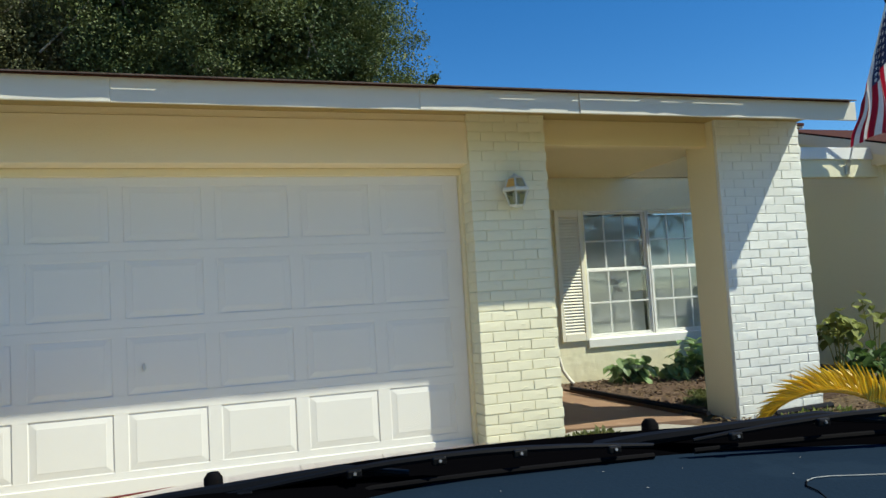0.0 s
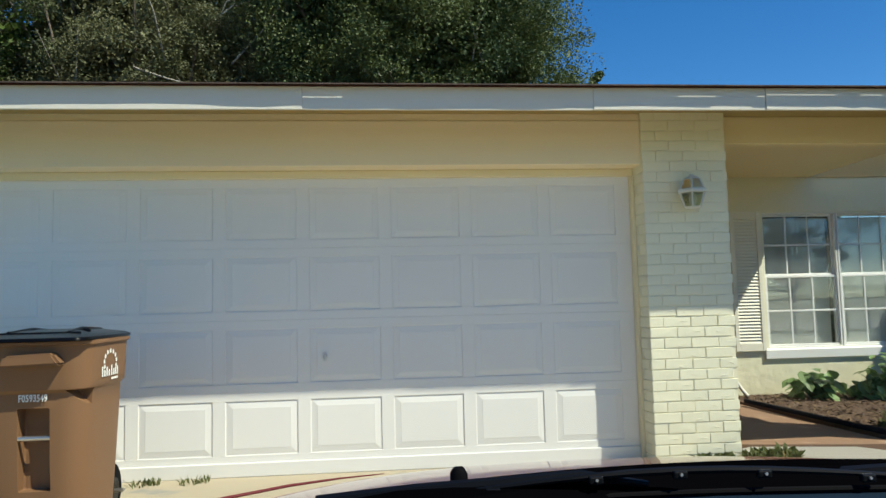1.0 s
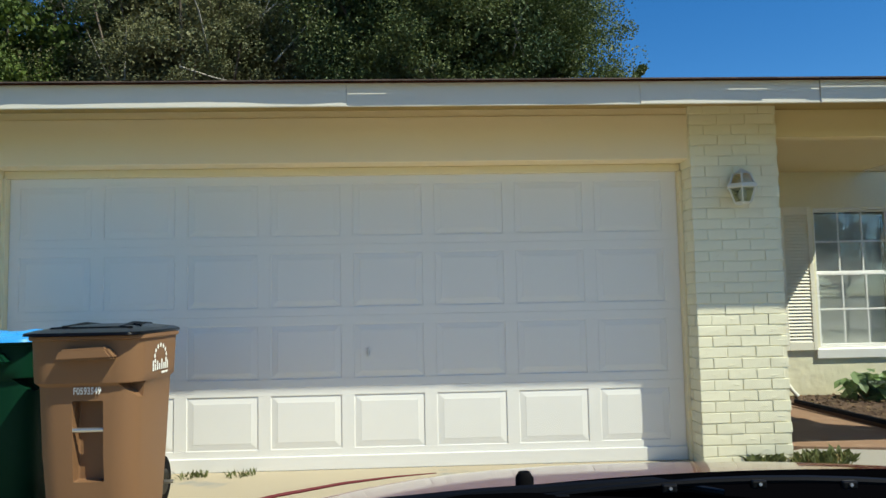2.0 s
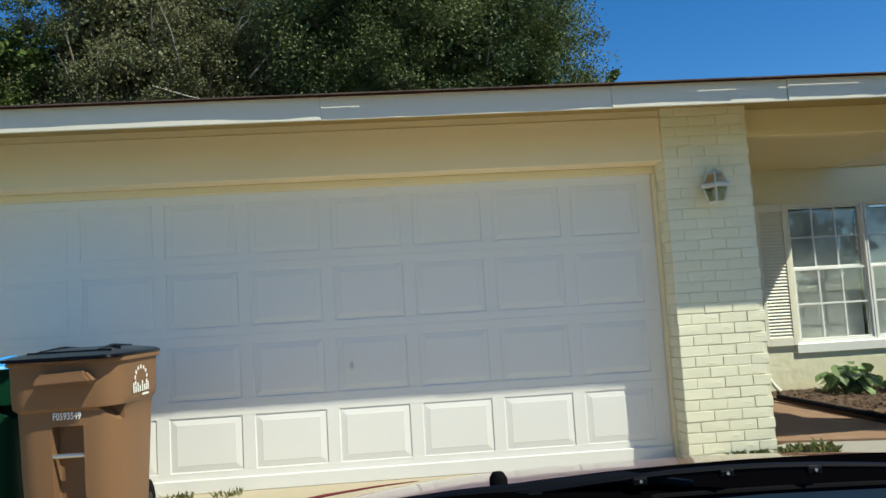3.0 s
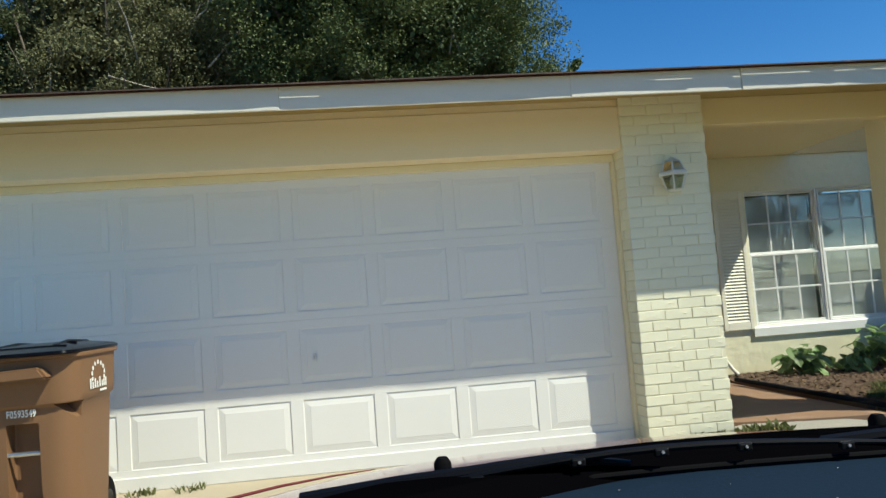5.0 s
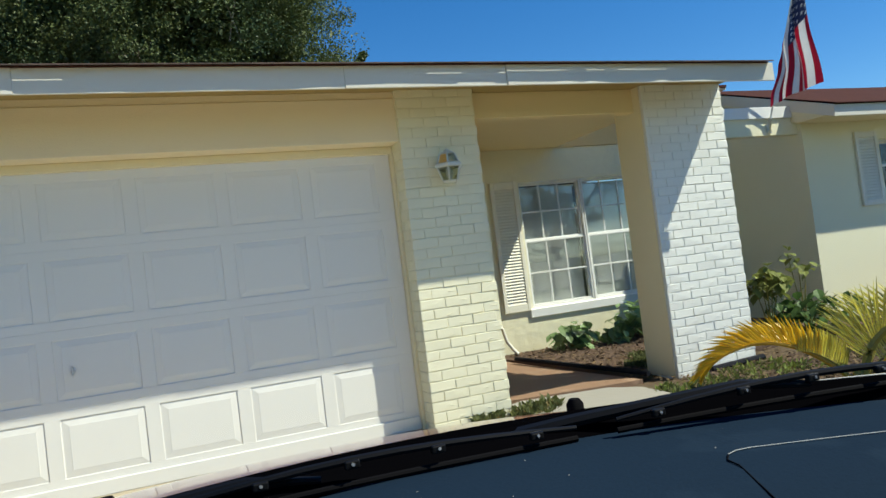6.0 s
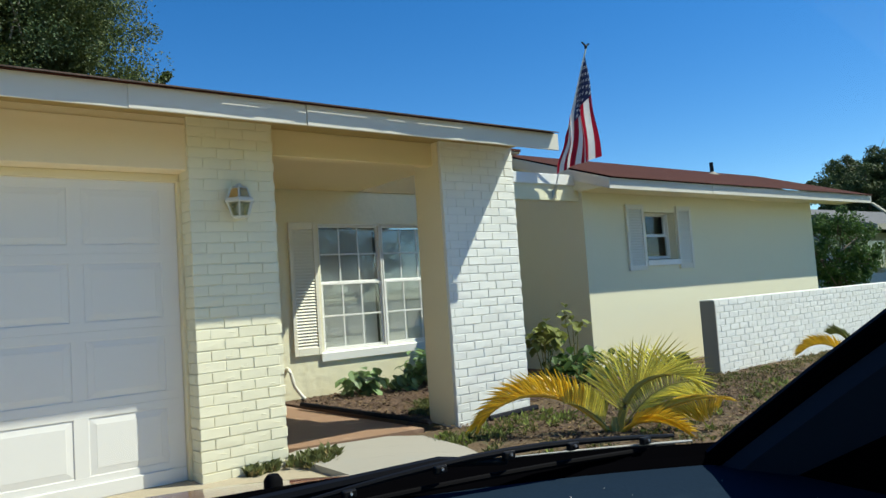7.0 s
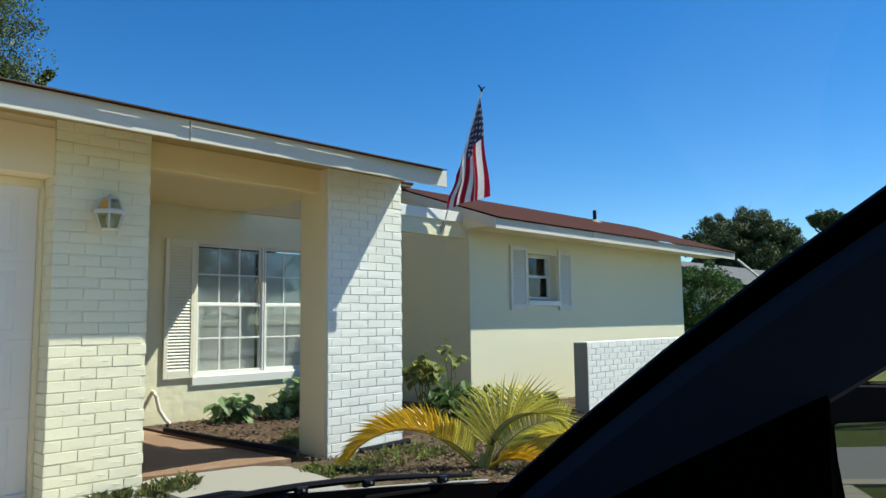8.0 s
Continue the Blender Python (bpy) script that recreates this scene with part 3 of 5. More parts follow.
while x < 5.40:
    w = min(r.choice((0.305, 0.305, 0.16, 0.23)), 5.40 - x + 0.001)
    low, high = (0.048, 0.054) if x < 2.9 else (0.054, 0.061)
    drop = min(high, max(low, drop + r.uniform(-0.003, 0.003)))
    cuts = sorted({x, x + w, *[c for s in SLITS for c in s if x < c < x + w]})
    for p, q in zip(cuts, cuts[1:]):
        split = any(s0 <= (p + q) / 2 <= s1 for s0, s1 in SLITS)
        d1 = last if abs(last - drop) < 0.008 else drop
        d2 = last = drop + r.uniform(-0.003, 0.003)
        spans = [(YF + 0.05, YF - 0.0205), (YF - 0.0262, None)] if split else [(YF + 0.05, None)]
        bm = bmesh.new()
        for back, front in spans:
            f1, f2 = (YF - d1, YF - d2) if front is None else (front, front)
            if front is None and split:
                f1, f2 = min(f1, YF - 0.050), min(f2, YF - 0.050)
            z = lambda yy: 2.569 + 0.24 * (yy - YF)
            top = [(p + 0.001, back, z(back) + 0.006), (q - 0.001, back, z(back) + 0.006), (q - 0.001, f2, z(f2) + 0.006), (p + 0.001, f1, z(f1) + 0.006)]
            tv = [bm.verts.new(v) for v in top]
            bv = [bm.verts.new((v[0], v[1], v[2] - 0.008)) for v in top]
            bm.faces.new(tv)
            bm.faces.new(bv[::-1])
            for i in range(4):
                bm.faces.new((tv[i], bv[i], bv[(i + 1) % 4], tv[(i + 1) % 4]))
        part("shingle", bm, SHINGLE_EDGE, main_roof)
    x += w

# ---------------------------------------------------------------- entry wall with the big window
WX0, WXM, WX1, WZ0, WZM, WZ1 = 4.775, 5.700, 6.62, 0.565, 1.385, 2.145
bm = bmesh.new()
box(bm, 2.80, WX0, YW, YW + 0.20, -0.05, 2.63)
box(bm, WX1, 7.757, YW, YW + 0.20, -0.05, 2.63)
box(bm, WX0, WX1, YW, YW + 0.20, WZ1, 2.63)
box(bm, 4.6, 7.757, YW, YW + 0.20, 2.63, 3.10)
box(bm, WX0, WX1, YW, YW + 0.20, -0.05, WZ0)
structure("wall_entry", bm, STUCCO_SKIP, "cream skip-trowelled stucco wall of the entry court")
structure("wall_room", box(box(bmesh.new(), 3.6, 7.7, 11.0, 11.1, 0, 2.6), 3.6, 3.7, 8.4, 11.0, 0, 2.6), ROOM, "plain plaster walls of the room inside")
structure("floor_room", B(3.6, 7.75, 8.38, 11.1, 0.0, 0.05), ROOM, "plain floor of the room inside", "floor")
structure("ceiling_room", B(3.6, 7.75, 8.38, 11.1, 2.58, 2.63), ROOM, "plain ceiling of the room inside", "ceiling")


def sash_window(name, x0, x1, z0, zm, z1, y, cols, rows_, frame_w=0.030, muntin=0.020, label="", recess=0.03, t=0.024):
    win = thing(name, ((x0 + x1) / 2, y, z0), label, "window")
    win["kind"] = "structure"
    bm = bmesh.new()
    for a in ((x0, x0 + frame_w * 0.7, z0, z1), (x1 - frame_w * 0.7, x1, z0, z1), (x0 + frame_w * 0.7, x1 - frame_w * 0.7, z1 - frame_w * 0.7, z1),
              (x0 + frame_w * 0.7, x1 - frame_w * 0.7, z0, z0 + frame_w * 0.7)):
        box(bm, a[0], a[1], y - 0.012 + recess, y + 0.10 + recess, a[2], a[3], 0.003)
    part("window_frame", bm, TRIM_WHITE, win)
    f = frame_w * 0.7
    for lower in (True, False):
        a, b = (z0 + f, zm + 0.018) if lower else (zm + 0.018, z1 - f)
        yy = y + recess + (0.004 if lower else 0.034)
        bm = bmesh.new()
        box(bm, x0 + f, x0 + f + t, yy, yy + 0.028, a, b, 0.003)
        box(bm, x1 - f - t, x1 - f, yy, yy + 0.028, a, b, 0.003)
        box(bm, x0 + f + t, x1 - f - t, yy, yy + 0.028, a, a + t, 0.003)
        box(bm, x0 + f + t, x1 - f - t, yy, yy + 0.028, b - t, b, 0.003)
        sash = part("sash", bm, TRIM_WHITE, win)
        gx0, gx1, gz0, gz1 = x0 + f + t, x1 - f - t, a + t, b - t
        for k in range(1, cols):
            xx = gx0 + (gx1 - gx0) * k / cols
            part("muntin", B(xx - muntin / 2, xx + muntin / 2, yy + 0.004, yy + 0.012, gz0, gz1, 0.002), TRIM_WHITE, sash)
        for k in range(1, rows_):
            zz = gz0 + (gz1 - gz0) * k / rows_
            part("muntin", B(gx0, gx1, yy + 0.0045, yy + 0.0125, zz - muntin / 2, zz + muntin / 2, 0.002), TRIM_WHITE, sash)
        pane = part("pane", B(gx0 - 0.004, gx1 + 0.004, yy + 0.014, yy + 0.018, gz0 - 0.004, gz1 + 0.004), GLASS, sash)
        pane.visible_shadow = False
    return win


sash_window("window_1", WX0, WXM - 0.005, WZ0, WZM, WZ1, YW, 3, 2, label="white single-hung window with muntins, closed")
sash_window("window_2", WXM + 0.005, WX1, WZ0, WZM, WZ1, YW, 3, 2, label="white single-hung window with muntins, closed")
bm = bmesh.new()
prism(bm, [(YW - 0.030, 0.455), (YW - 0.030, 0.550), (YW - 0.022, 0.558), (YW - 0.002, 0.568), (YW - 0.002, 0.455)], 4.725, 6.67, "x")
structure("window_sill", bm, TRIM_WHITE, "white painted projecting window sill", "sill")
blind = thing("window_blind", (5.7, YW + 0.14, 2.05), "pale horizontal slat blind inside the window, lowered", "blind")
bm = bmesh.new()
for k in range(61):
    z = 2.06 - k * 0.0245
    for a, b in ((WX0 + 0.05, WXM - 0.05), (WXM + 0.05, WX1 - 0.05)):
        quad(bm, (a, YW + 0.150, z + 0.008), (b, YW + 0.150, z + 0.008), (b, YW + 0.158, z - 0.018), (a, YW + 0.158, z - 0.018))
part("slat_stack", bm, BLIND, blind)
part("headrail", B(WX0 + 0.04, WX1 - 0.04, YW + 0.135, YW + 0.17, 2.06, 2.09, 0.003), BLIND, blind)


def shutter(x0, x1, y, z0, z1, label, group, rail=0.07, paint=TRIM_WHITE):
    s = thing("shutter", ((x0 + x1) / 2, y, z0), label, "shutter", group)
    st = 0.05
    bm = bmesh.new()
    box(bm, x0, x0 + st, y - 0.032, y, z0, z1, 0.004)
    box(bm, x1 - st, x1, y - 0.032, y, z0, z1, 0.004)
    box(bm, x0 + st, x1 - st, y - 0.031, y, z0, z0 + rail, 0.003)
    box(bm, x0 + st, x1 - st, y - 0.031, y, z1 - rail, z1, 0.003)
    part("frame", bm, paint, s)
    part("backing", B(x0 + st, x1 - st, y - 0.008, y - 0.002, z0 + rail, z1 - rail), paint, s)
    n = max(4, int((z1 - z0 - 2 * rail) / 0.036))
    h = (z1 - z0 - 2 * rail) / n
    for k in range(n):
        z = z0 + rail + h * k
        bm = bmesh.new()
        prism(bm, [(y - 0.028, z + 0.002), (y - 0.022, z + 0.001), (y - 0.009, z + h * 0.80), (y - 0.013, z + h * 0.86)], x0 + st, x1 - st, "x")
        part("slat", bm, paint, s)
    return s


shutter(4.365, 4.735, YW - 0.004, 0.545, 2.155, "tall cream-white louvred shutter beside the entry window", "entry window shutters", rail=0.09, paint=SHUTTER_TAN)

# downspout stub on the entry wall
p = thing("drain_pipe", (4.39, 8.10, 0.045), "cream-painted bent drain pipe coming out of the stucco wall", "pipe")
part("pipe", tube(bmesh.new(), [(4.27, 8.19, 0.42), (4.27, 8.12, 0.405), (4.275, 8.09, 0.36), (4.30, 8.07, 0.22), (4.36, 8.04, 0.12), (4.40, 8.01, 0.062)],
                  0.021, 10), SHUTTER_CREAM, p, smooth=True)

# ---------------------------------------------------------------- wing
W2X0, W2X1, W2Z0, W2Z1 = 9.045, 9.745, 1.455, 2.140
bm = bmesh.new()
XE = 13.95
box(bm, 7.757, W2X0, YG, YG + 0.20, -0.05, 2.55)
box(bm, W2X1, XE, YG, YG + 0.20, -0.05, 2.55)
box(bm, W2X0, W2X1, YG, YG + 0.20, W2Z1, 2.55)
box(bm, W2X0, W2X1, YG, YG + 0.20, -0.05, W2Z0)
structure("wall_wing_front", bm, STUCCO_WING, "pale cream stucco front wall of the bedroom wing")
bm = bmesh.new()
prism(bm, [(YG + 0.20, -0.05), (9.7, -0.05), (9.7, 2.5), (8.1, 3.12), (YG + 0.20, 2.62)], 7.757, 7.957, "x")
structure("wall_wing_west", bm, STUCCO_WING, "cream stucco side wall of the bedroom wing")
bm = bmesh.new()
prism(bm, [(YG + 0.20, -0.05), (9.7, -0.05), (9.7, 2.5), (8.1, 3.12), (YG + 0.20, 2.62)], XE - 0.2, XE, "x")
box(bm, 7.957, XE - 0.2, 9.5, 9.7, -0.05, 2.5)
structure("wall_wing_back", bm, STUCCO_WING, "cream stucco end walls of the bedroom wing")
YE, ZE, PW = 5.945, 2.470, 0.335
bm = bmesh.new()
roof_plane(bm, 7.64, 15.15, YE - 0.042, ZE + 0.012, 8.1, ZE + 0.012 + PW * (8.1 - YE + 0.03))
roof_plane(bm, 7.64, 15.15, 10.3, ZE + 0.012, 8.1, ZE + 0.012 + PW * (8.1 - YE + 0.03))
structure("roof_wing", bm, SHINGLE, "brown-red shingle roof over the bedroom wing", "roof")
structure("wing_soffit", B(7.67, 15.1, YE + 0.02, YG - 0.002, 2.380, 2.40), CREAM_SMOOTH, "cream soffit under the wing's eave", "soffit")
bm = bmesh.new()
for a, b, dy in ((7.66, 9.9, 0.0), (9.905, 12.7, -0.002), (12.705, 15.13, 0.0)):
    box(bm, a, b, YE + dy, YE + 0.02 + dy, 2.335, ZE, 0.003)
structure("wing_fascia", bm, FASCIA, "weathered white fascia board on the wing", "fascia")
bm = bmesh.new()
prism(bm, [(YE, 2.335), (YE, ZE + 0.0), (8.1, ZE + PW * (8.1 - YE)), (8.1, ZE - 0.135 + PW * (8.1 - YE))], 7.64, 7.66, "x")
prism(bm, [(10.26, 2.335), (10.26, ZE), (8.1, ZE + PW * (8.1 - YE)), (8.1, ZE - 0.135 + PW * (8.1 - YE))], 15.13, 15.15, "x")
prism(bm, [(YE, 2.335), (YE, ZE + 0.0), (8.1, ZE + PW * (8.1 - YE)), (8.1, ZE - 0.135 + PW * (8.1 - YE))], 15.131, 15.151, "x")
structure("rake_board", bm, FASCIA, "weathered white rake board at the wing's roof edge", "fascia")
bm = bmesh.new()
prism(bm, [(YE + 0.03, 2.40), (YG + 0.2, 2.40), (YG + 0.2, 2.62), (YE + 0.03, 2.45)], 7.665, 7.757, "x")
structure("wing_eave_return", bm, CREAM_SMOOTH, "cream boxed eave return at the wing's corner", "soffit")
vent = thing("vent_pipe", (12.83, 7.72, 3.0), "dark plumbing vent pipe standing on the shingle roof", "vent pipe")
part("pipe", tube(bmesh.new(), [(12.83, 7.72, 3.0), (12.83, 7.72, 3.30)], 0.036, 12), BLACK_PLASTIC, vent, smooth=True)
part("flashing", tube(bmesh.new(), [(12.83, 7.72, 3.05), (12.83, 7.72, 3.12)], [0.13, 0.045], 14), GREY_TRIM_SHADED_END, vent, "dull metal flashing")

sash_window("window_3", W2X0, W2X1, W2Z0 + 0.02, 1.80, W2Z1, YG + 0.10, 1, 1, frame_w=0.03, t=0.020, label="small recessed sash window of the wing, closed")
structure("window_sill_wing", B(9.0, 9.77, YG - 0.035, YG + 0.10, 1.375, 1.455, 0.006), TRIM_WHITE, "white painted sill under the small window", "sill")
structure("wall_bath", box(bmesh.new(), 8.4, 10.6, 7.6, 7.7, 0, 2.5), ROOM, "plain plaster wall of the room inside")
shutter(8.60, 8.985, YG - 0.003, 1.315, 2.235, "white louvred shutter beside the small wing window", "wing window shutters", paint=SHUTTER_CREAM)
shutter(9.765, 10.12, YG - 0.003, 1.315, 2.235, "white louvred shutter beside the small wing window", "wing window shutters", paint=SHUTTER_CREAM)

# court beam between pier and wing
bm = bmesh.new()
box(bm, 6.3, 7.757, 6.56, 6.68, 2.265, 2.50, 0.004)
structure("court_beam", bm, STUCCO_WING, "cream beam across the open court", "beam")
bm = bmesh.new()
box(bm, 6.3, 7.70, 6.532, 6.56, 2.465, 2.600, 0.004)
structure("court_fascia", bm, TRIM_WHITE, "white board along the top of the court beam", "fascia")

# low garden wall of painted brick
bm = bmesh.new()
box(bm, 8.46, 17.0, 5.178, 5.36, -0.10, 0.867)
low = structure("wall_garden", bm, JOINT_WHITE, "low white painted brick garden wall", "garden wall")
structure("wall_garden_cap", B(8.44, 17.0, 5.172, 5.372, 0.868, 0.882, 0.004), BRICK_WHITE, "white painted top of the low garden wall", "coping")
# wall end coloured grey because this side lies in shade
structure("wall_garden_end", B(8.44, 8.4598, 5.170, 5.37, -0.03, 0.866, 0.003), GREY_TRIM_SHADED_END, "grey sheet on the end of the low garden wall, toned for its shade", "wall")

# ---------------------------------------------------------------- lantern on the column
LX, LZ = 2.578, 1.93
lan = thing("wall_lantern", (LX, YC - 0.005, LZ), "white coach lantern with clear panes on the brick column", "wall lamp")
part("back_plate", tube(bmesh.new(), [(LX, YC + 0.005, LZ + 0.02), (LX, YC - 0.022, LZ + 0.02)], [0.055, 0.048], 16), LAMP_WHITE, lan, smooth=True)
part("arm", tube(bmesh.new(), [(LX, YC - 0.015, LZ + 0.02), (LX, YC - 0.06, LZ + 0.05), (LX, YC - 0.10, LZ + 0.035)], 0.013, 8), LAMP_WHITE, lan, smooth=True)
LY = YC - 0.11


def hexring(r, z, k=6):
    r, z = r * 1.15, LZ + (z - LZ) * 1.0
    return [(LX + r * math.cos(2 * math.pi * i / k + 0.09), LY + r * math.sin(2 * math.pi * i / k + 0.09), z) for i in range(k)]


part("collar", loft(bmesh.new(), [hexring(0.088, LZ - 0.012), hexring(0.098, LZ - 0.006), hexring(0.098, LZ + 0.014), hexring(0.085, LZ + 0.022)]), LAMP_WHITE, lan)
part("roof_cap", loft(bmesh.new(), [hexring(0.058, LZ + 0.090), hexring(0.048, LZ + 0.102), hexring(0.022, LZ + 0.116), hexring(0.010, LZ + 0.132)]), LAMP_WHITE, lan)
part("base_cap", loft(bmesh.new(), [hexring(0.014, LZ - 0.128), hexring(0.046, LZ - 0.118), hexring(0.052, LZ - 0.106)]), LAMP_WHITE, lan)
up, mid, lo = hexring(0.056, LZ + 0.091), hexring(0.082, LZ + 0.016), hexring(0.053, LZ - 0.108)
for i in range(6):
    part("rib", tube(bmesh.new(), [lo[i], hexring(0.083, LZ - 0.01)[i]], 0.0065, 6), LAMP_WHITE, lan)
    part("rib", tube(bmesh.new(), [mid[i], up[i]], 0.0065, 6), LAMP_WHITE, lan)
    j = (i + 1) % 6
    bm = bmesh.new()
    m1, m2 = hexring(0.080, LZ - 0.012)[i], hexring(0.080, LZ - 0.012)[j]
    quad(bm, lo[i], lo[j], m2, m1)
    quad(bm, mid[i], mid[j], up[j], up[i])
    part("pane", bm, LANTERN_GLASS, lan).visible_shadow = False
part("bulb", loft(bmesh.new(), [hexring(0.012, LZ - 0.10, 6), hexring(0.028, LZ - 0.07, 6), hexring(0.028, LZ - 0.04, 6), hexring(0.012, LZ + 0.0, 6)]), PRINT_WHITE, lan, smooth=True)


# ---------------------------------------------------------------- wheeled bins
def carve(ob, boxes, wedges=()):
    """Cuts box-shaped and wedge-shaped hollows into a mesh."""
    bm = bmesh.new()
    for outline, y0, y1 in wedges:
        prism(bm, outline, y0, y1)
    bmesh.ops.recalc_face_normals(bm, faces=bm.faces)
    for q in boxes:
        box(bm, *q, 0.008, 2)
    cutter = new("cutter", finish("cutter", bm, ob.data.materials[0]))
    cutter.parent, cutter.matrix_parent_inverse = ob.parent, ob.matrix_parent_inverse
    md = ob.modifiers.new("carve", "BOOLEAN")
    md.operation, md.object, md.solver = "DIFFERENCE", cutter, "EXACT"
    me = bpy.data.meshes.new_from_object(ob.evaluated_get(bpy.context.evaluated_depsgraph_get()))
    ob.modifiers.clear()
    ob.data = me
    bpy.data.objects.remove(cutter)


def wheeled_bin(x0, x1, y0, y1, rim, body_m, lid_m, label, printed):
    cx, cy = (x0 + x1) / 2, (y0 + y1) / 2
    G = -0.03
    b = thing("wheeled_bin", (cx, cy, G), label, "wheelie bin", "bins before the garage")

    def ring(z, k, front=0.0, r=0.115):
        w, d = (x1 - x0) / 2 * k, (y1 - y0) / 2 * k
        return rounded(cx - w, cx + w, cy - d + front, cy + d, z, r)

    bm = loft(bmesh.new(), [ring(G + 0.03, 0.78, 0.03), ring(0.10, 0.80, 0.02), ring(0.40, 0.845), ring(0.68, 0.880), ring(0.757, 0.89),
                            ring(0.777, 0.940, -0.005), ring(0.82, 0.948, -0.01), ring(rim - 0.045, 0.965, -0.01), ring(rim - 0.02, 0.97, -0.01)])
    body = part("body", bm, body_m, b, smooth=True)
    part("rim", loft(bmesh.new(), [ring(rim - 0.022, 1.0, -0.01, 0.12), ring(rim - 0.018, 1.012, -0.012, 0.12), ring(rim - 0.002, 1.012, -0.012, 0.12), ring(rim, 1.0, -0.01, 0.12)]), body_m, b, smooth=True)
    # front grip bar over its hollow
    bm = bmesh.new()
    prism(bm, [(cx - 0.108, rim - 0.125), (cx + 0.190, rim - 0.115), (cx + 0.145, rim - 0.055), (cx - 0.083, rim - 0.065)], y0 - 0.062, y0 + 0.03)
    bmesh.ops.bevel(bm, geom=list(bm.edges), offset=0.012, segments=2, affect="EDGES")
    part("grip", bm, body_m, b, smooth=True)
    # lift pocket with its bar
    fp = lambda z: cy - (y1 - y0) / 2 * (0.845 + (z - 0.40) * 0.125)
    px0, px1, pz0, pz1 = cx - 0.058, cx + 0.098, 0.27, 0.685
    carve(body, [(px0, px1, fp(0.2) - 0.2, fp(0.5) + 0.085, pz0, pz1), ])
    carve(body, [], [([(cx + 0.175, 0.772), (cx + 0.345, 0.772), (cx + 0.270, 0.692), (cx + 0.255, 0.692)], fp(0.7) - 0.1, fp(0.7) + 0.11)])
    part("bar", tube(bmesh.new(), [(px0 - 0.005, fp(0.5) + 0.012, 0.535), (px1 + 0.005, fp(0.5) + 0.012, 0.535)], 0.0125, 10), STEEL, b, "grey steel lifting bar", smooth=True)
    # lid, gently crowned, with ribs and a hinge
    lid = part("lid", loft(bmesh.new(), [ring(rim + 0.003, 1.0, -0.055, 0.08), ring(rim + 0.018, 0.995, -0.050, 0.08), ring(rim + 0.030, 0.92, 0.0, 0.08),
                                         ring(rim + 0.048, 0.62, 0.02, 0.10), ring(rim + 0.054, 0.30, 0.0, 0.06)]), lid_m, b, smooth=True)
    for k in (-1, 1):
        part("lid_rib", tube(bmesh.new(), [(cx + k * 0.15, cy - 0.22, rim + 0.040), (cx + k * 0.13, cy, rim + 0.056), (cx + k * 0.15, cy + 0.22, rim + 0.044)], 0.011, 6), lid_m, lid, smooth=True)
    for d in (-0.25, -0.12):
        part("lid_ridge", tube(bmesh.new(), [(cx - 0.20, cy + d, rim + 0.042 + 0.05 * (d + 0.12)), (cx + 0.22, cy + d, rim + 0.042 + 0.05 * (d + 0.12))], 0.010, 6), lid_m, lid, smooth=True)
    part("hinge", tube(bmesh.new(), [(cx - 0.2, y1 + 0.02, rim - 0.01), (cx + 0.2, y1 + 0.02, rim - 0.01)], 0.018, 8), body_m, b)
    for sx in (x0 + 0.135, x1 - 0.135):
        wheel = part("wheel", tube(bmesh.new(), [(sx - 0.028, y1 - 0.01, G + 0.150), (sx - 0.02, y1 - 0.01, G + 0.150), (sx + 0.02, y1 - 0.01, G + 0.150), (sx + 0.028, y1 - 0.01, G + 0.150)],
                                   [0.130, 0.150, 0.150, 0.130], 24), BLACK_RUBBER, b, "black rubber-tyred wheel", smooth=True)
        part("hub", tube(bmesh.new(), [(sx - 0.032, y1 - 0.01, G + 0.150), (sx + 0.032, y1 - 0.01, G + 0.150)], 0.075, 16), BIN_BLACK, wheel)
    part("axle", tube(bmesh.new(), [(x0 + 0.05, y1 - 0.01, G + 0.150), (x1 - 0.05, y1 - 0.01, G + 0.150)], 0.012, 8), STEEL, b)
    if printed:
        cu = bpy.data.curves.new("number", "FONT")
        cu.body, cu.size, cu.align_x, cu.extrude = "F0593549", 0.054, "CENTER", 0.0006
        cu.space_character, cu.offset = 1.06, 0.0011
        ob = new("number_print", cu)
        dg = bpy.context.evaluated_depsgraph_get()
        me = bpy.data.meshes.new_from_object(ob.evaluated_get(dg))
        bpy.data.objects.remove(ob)
        me.materials.clear()
        me.materials.append(PRINT_WHITE)
        for v in me.vertices:
            v.co = (cx + 0.022 + v.co.x * 0.62, fp(0.72) - 0.010 - v.co.z, 0.720 + v.co.y * 0.92)
        ob = new("number_print", me)
        ob.parent = b
        ob.matrix_parent_inverse = Matrix.Translation(-b.location)
        tagged(ob, "white stamped serial number")
        # town emblem on the side: a sun over plain strokes
        bm = bmesh.new()
        sy, sz, X = cy - 0.02, 0.875, x1 - 0.0125
        disc = lambda dy, dz, r: bm.faces.new([bm.verts.new((X + 0.004, sy + dy + r * math.cos(a), sz + dz + r * math.sin(a))) for a in (2 * math.pi * q / 8 for q in range(8))])
        for q in range(9):
            a = radians(200 - q * 27.5)
            disc(0.090 * math.cos(a), 0.012 + 0.062 * math.sin(a), 0.013)
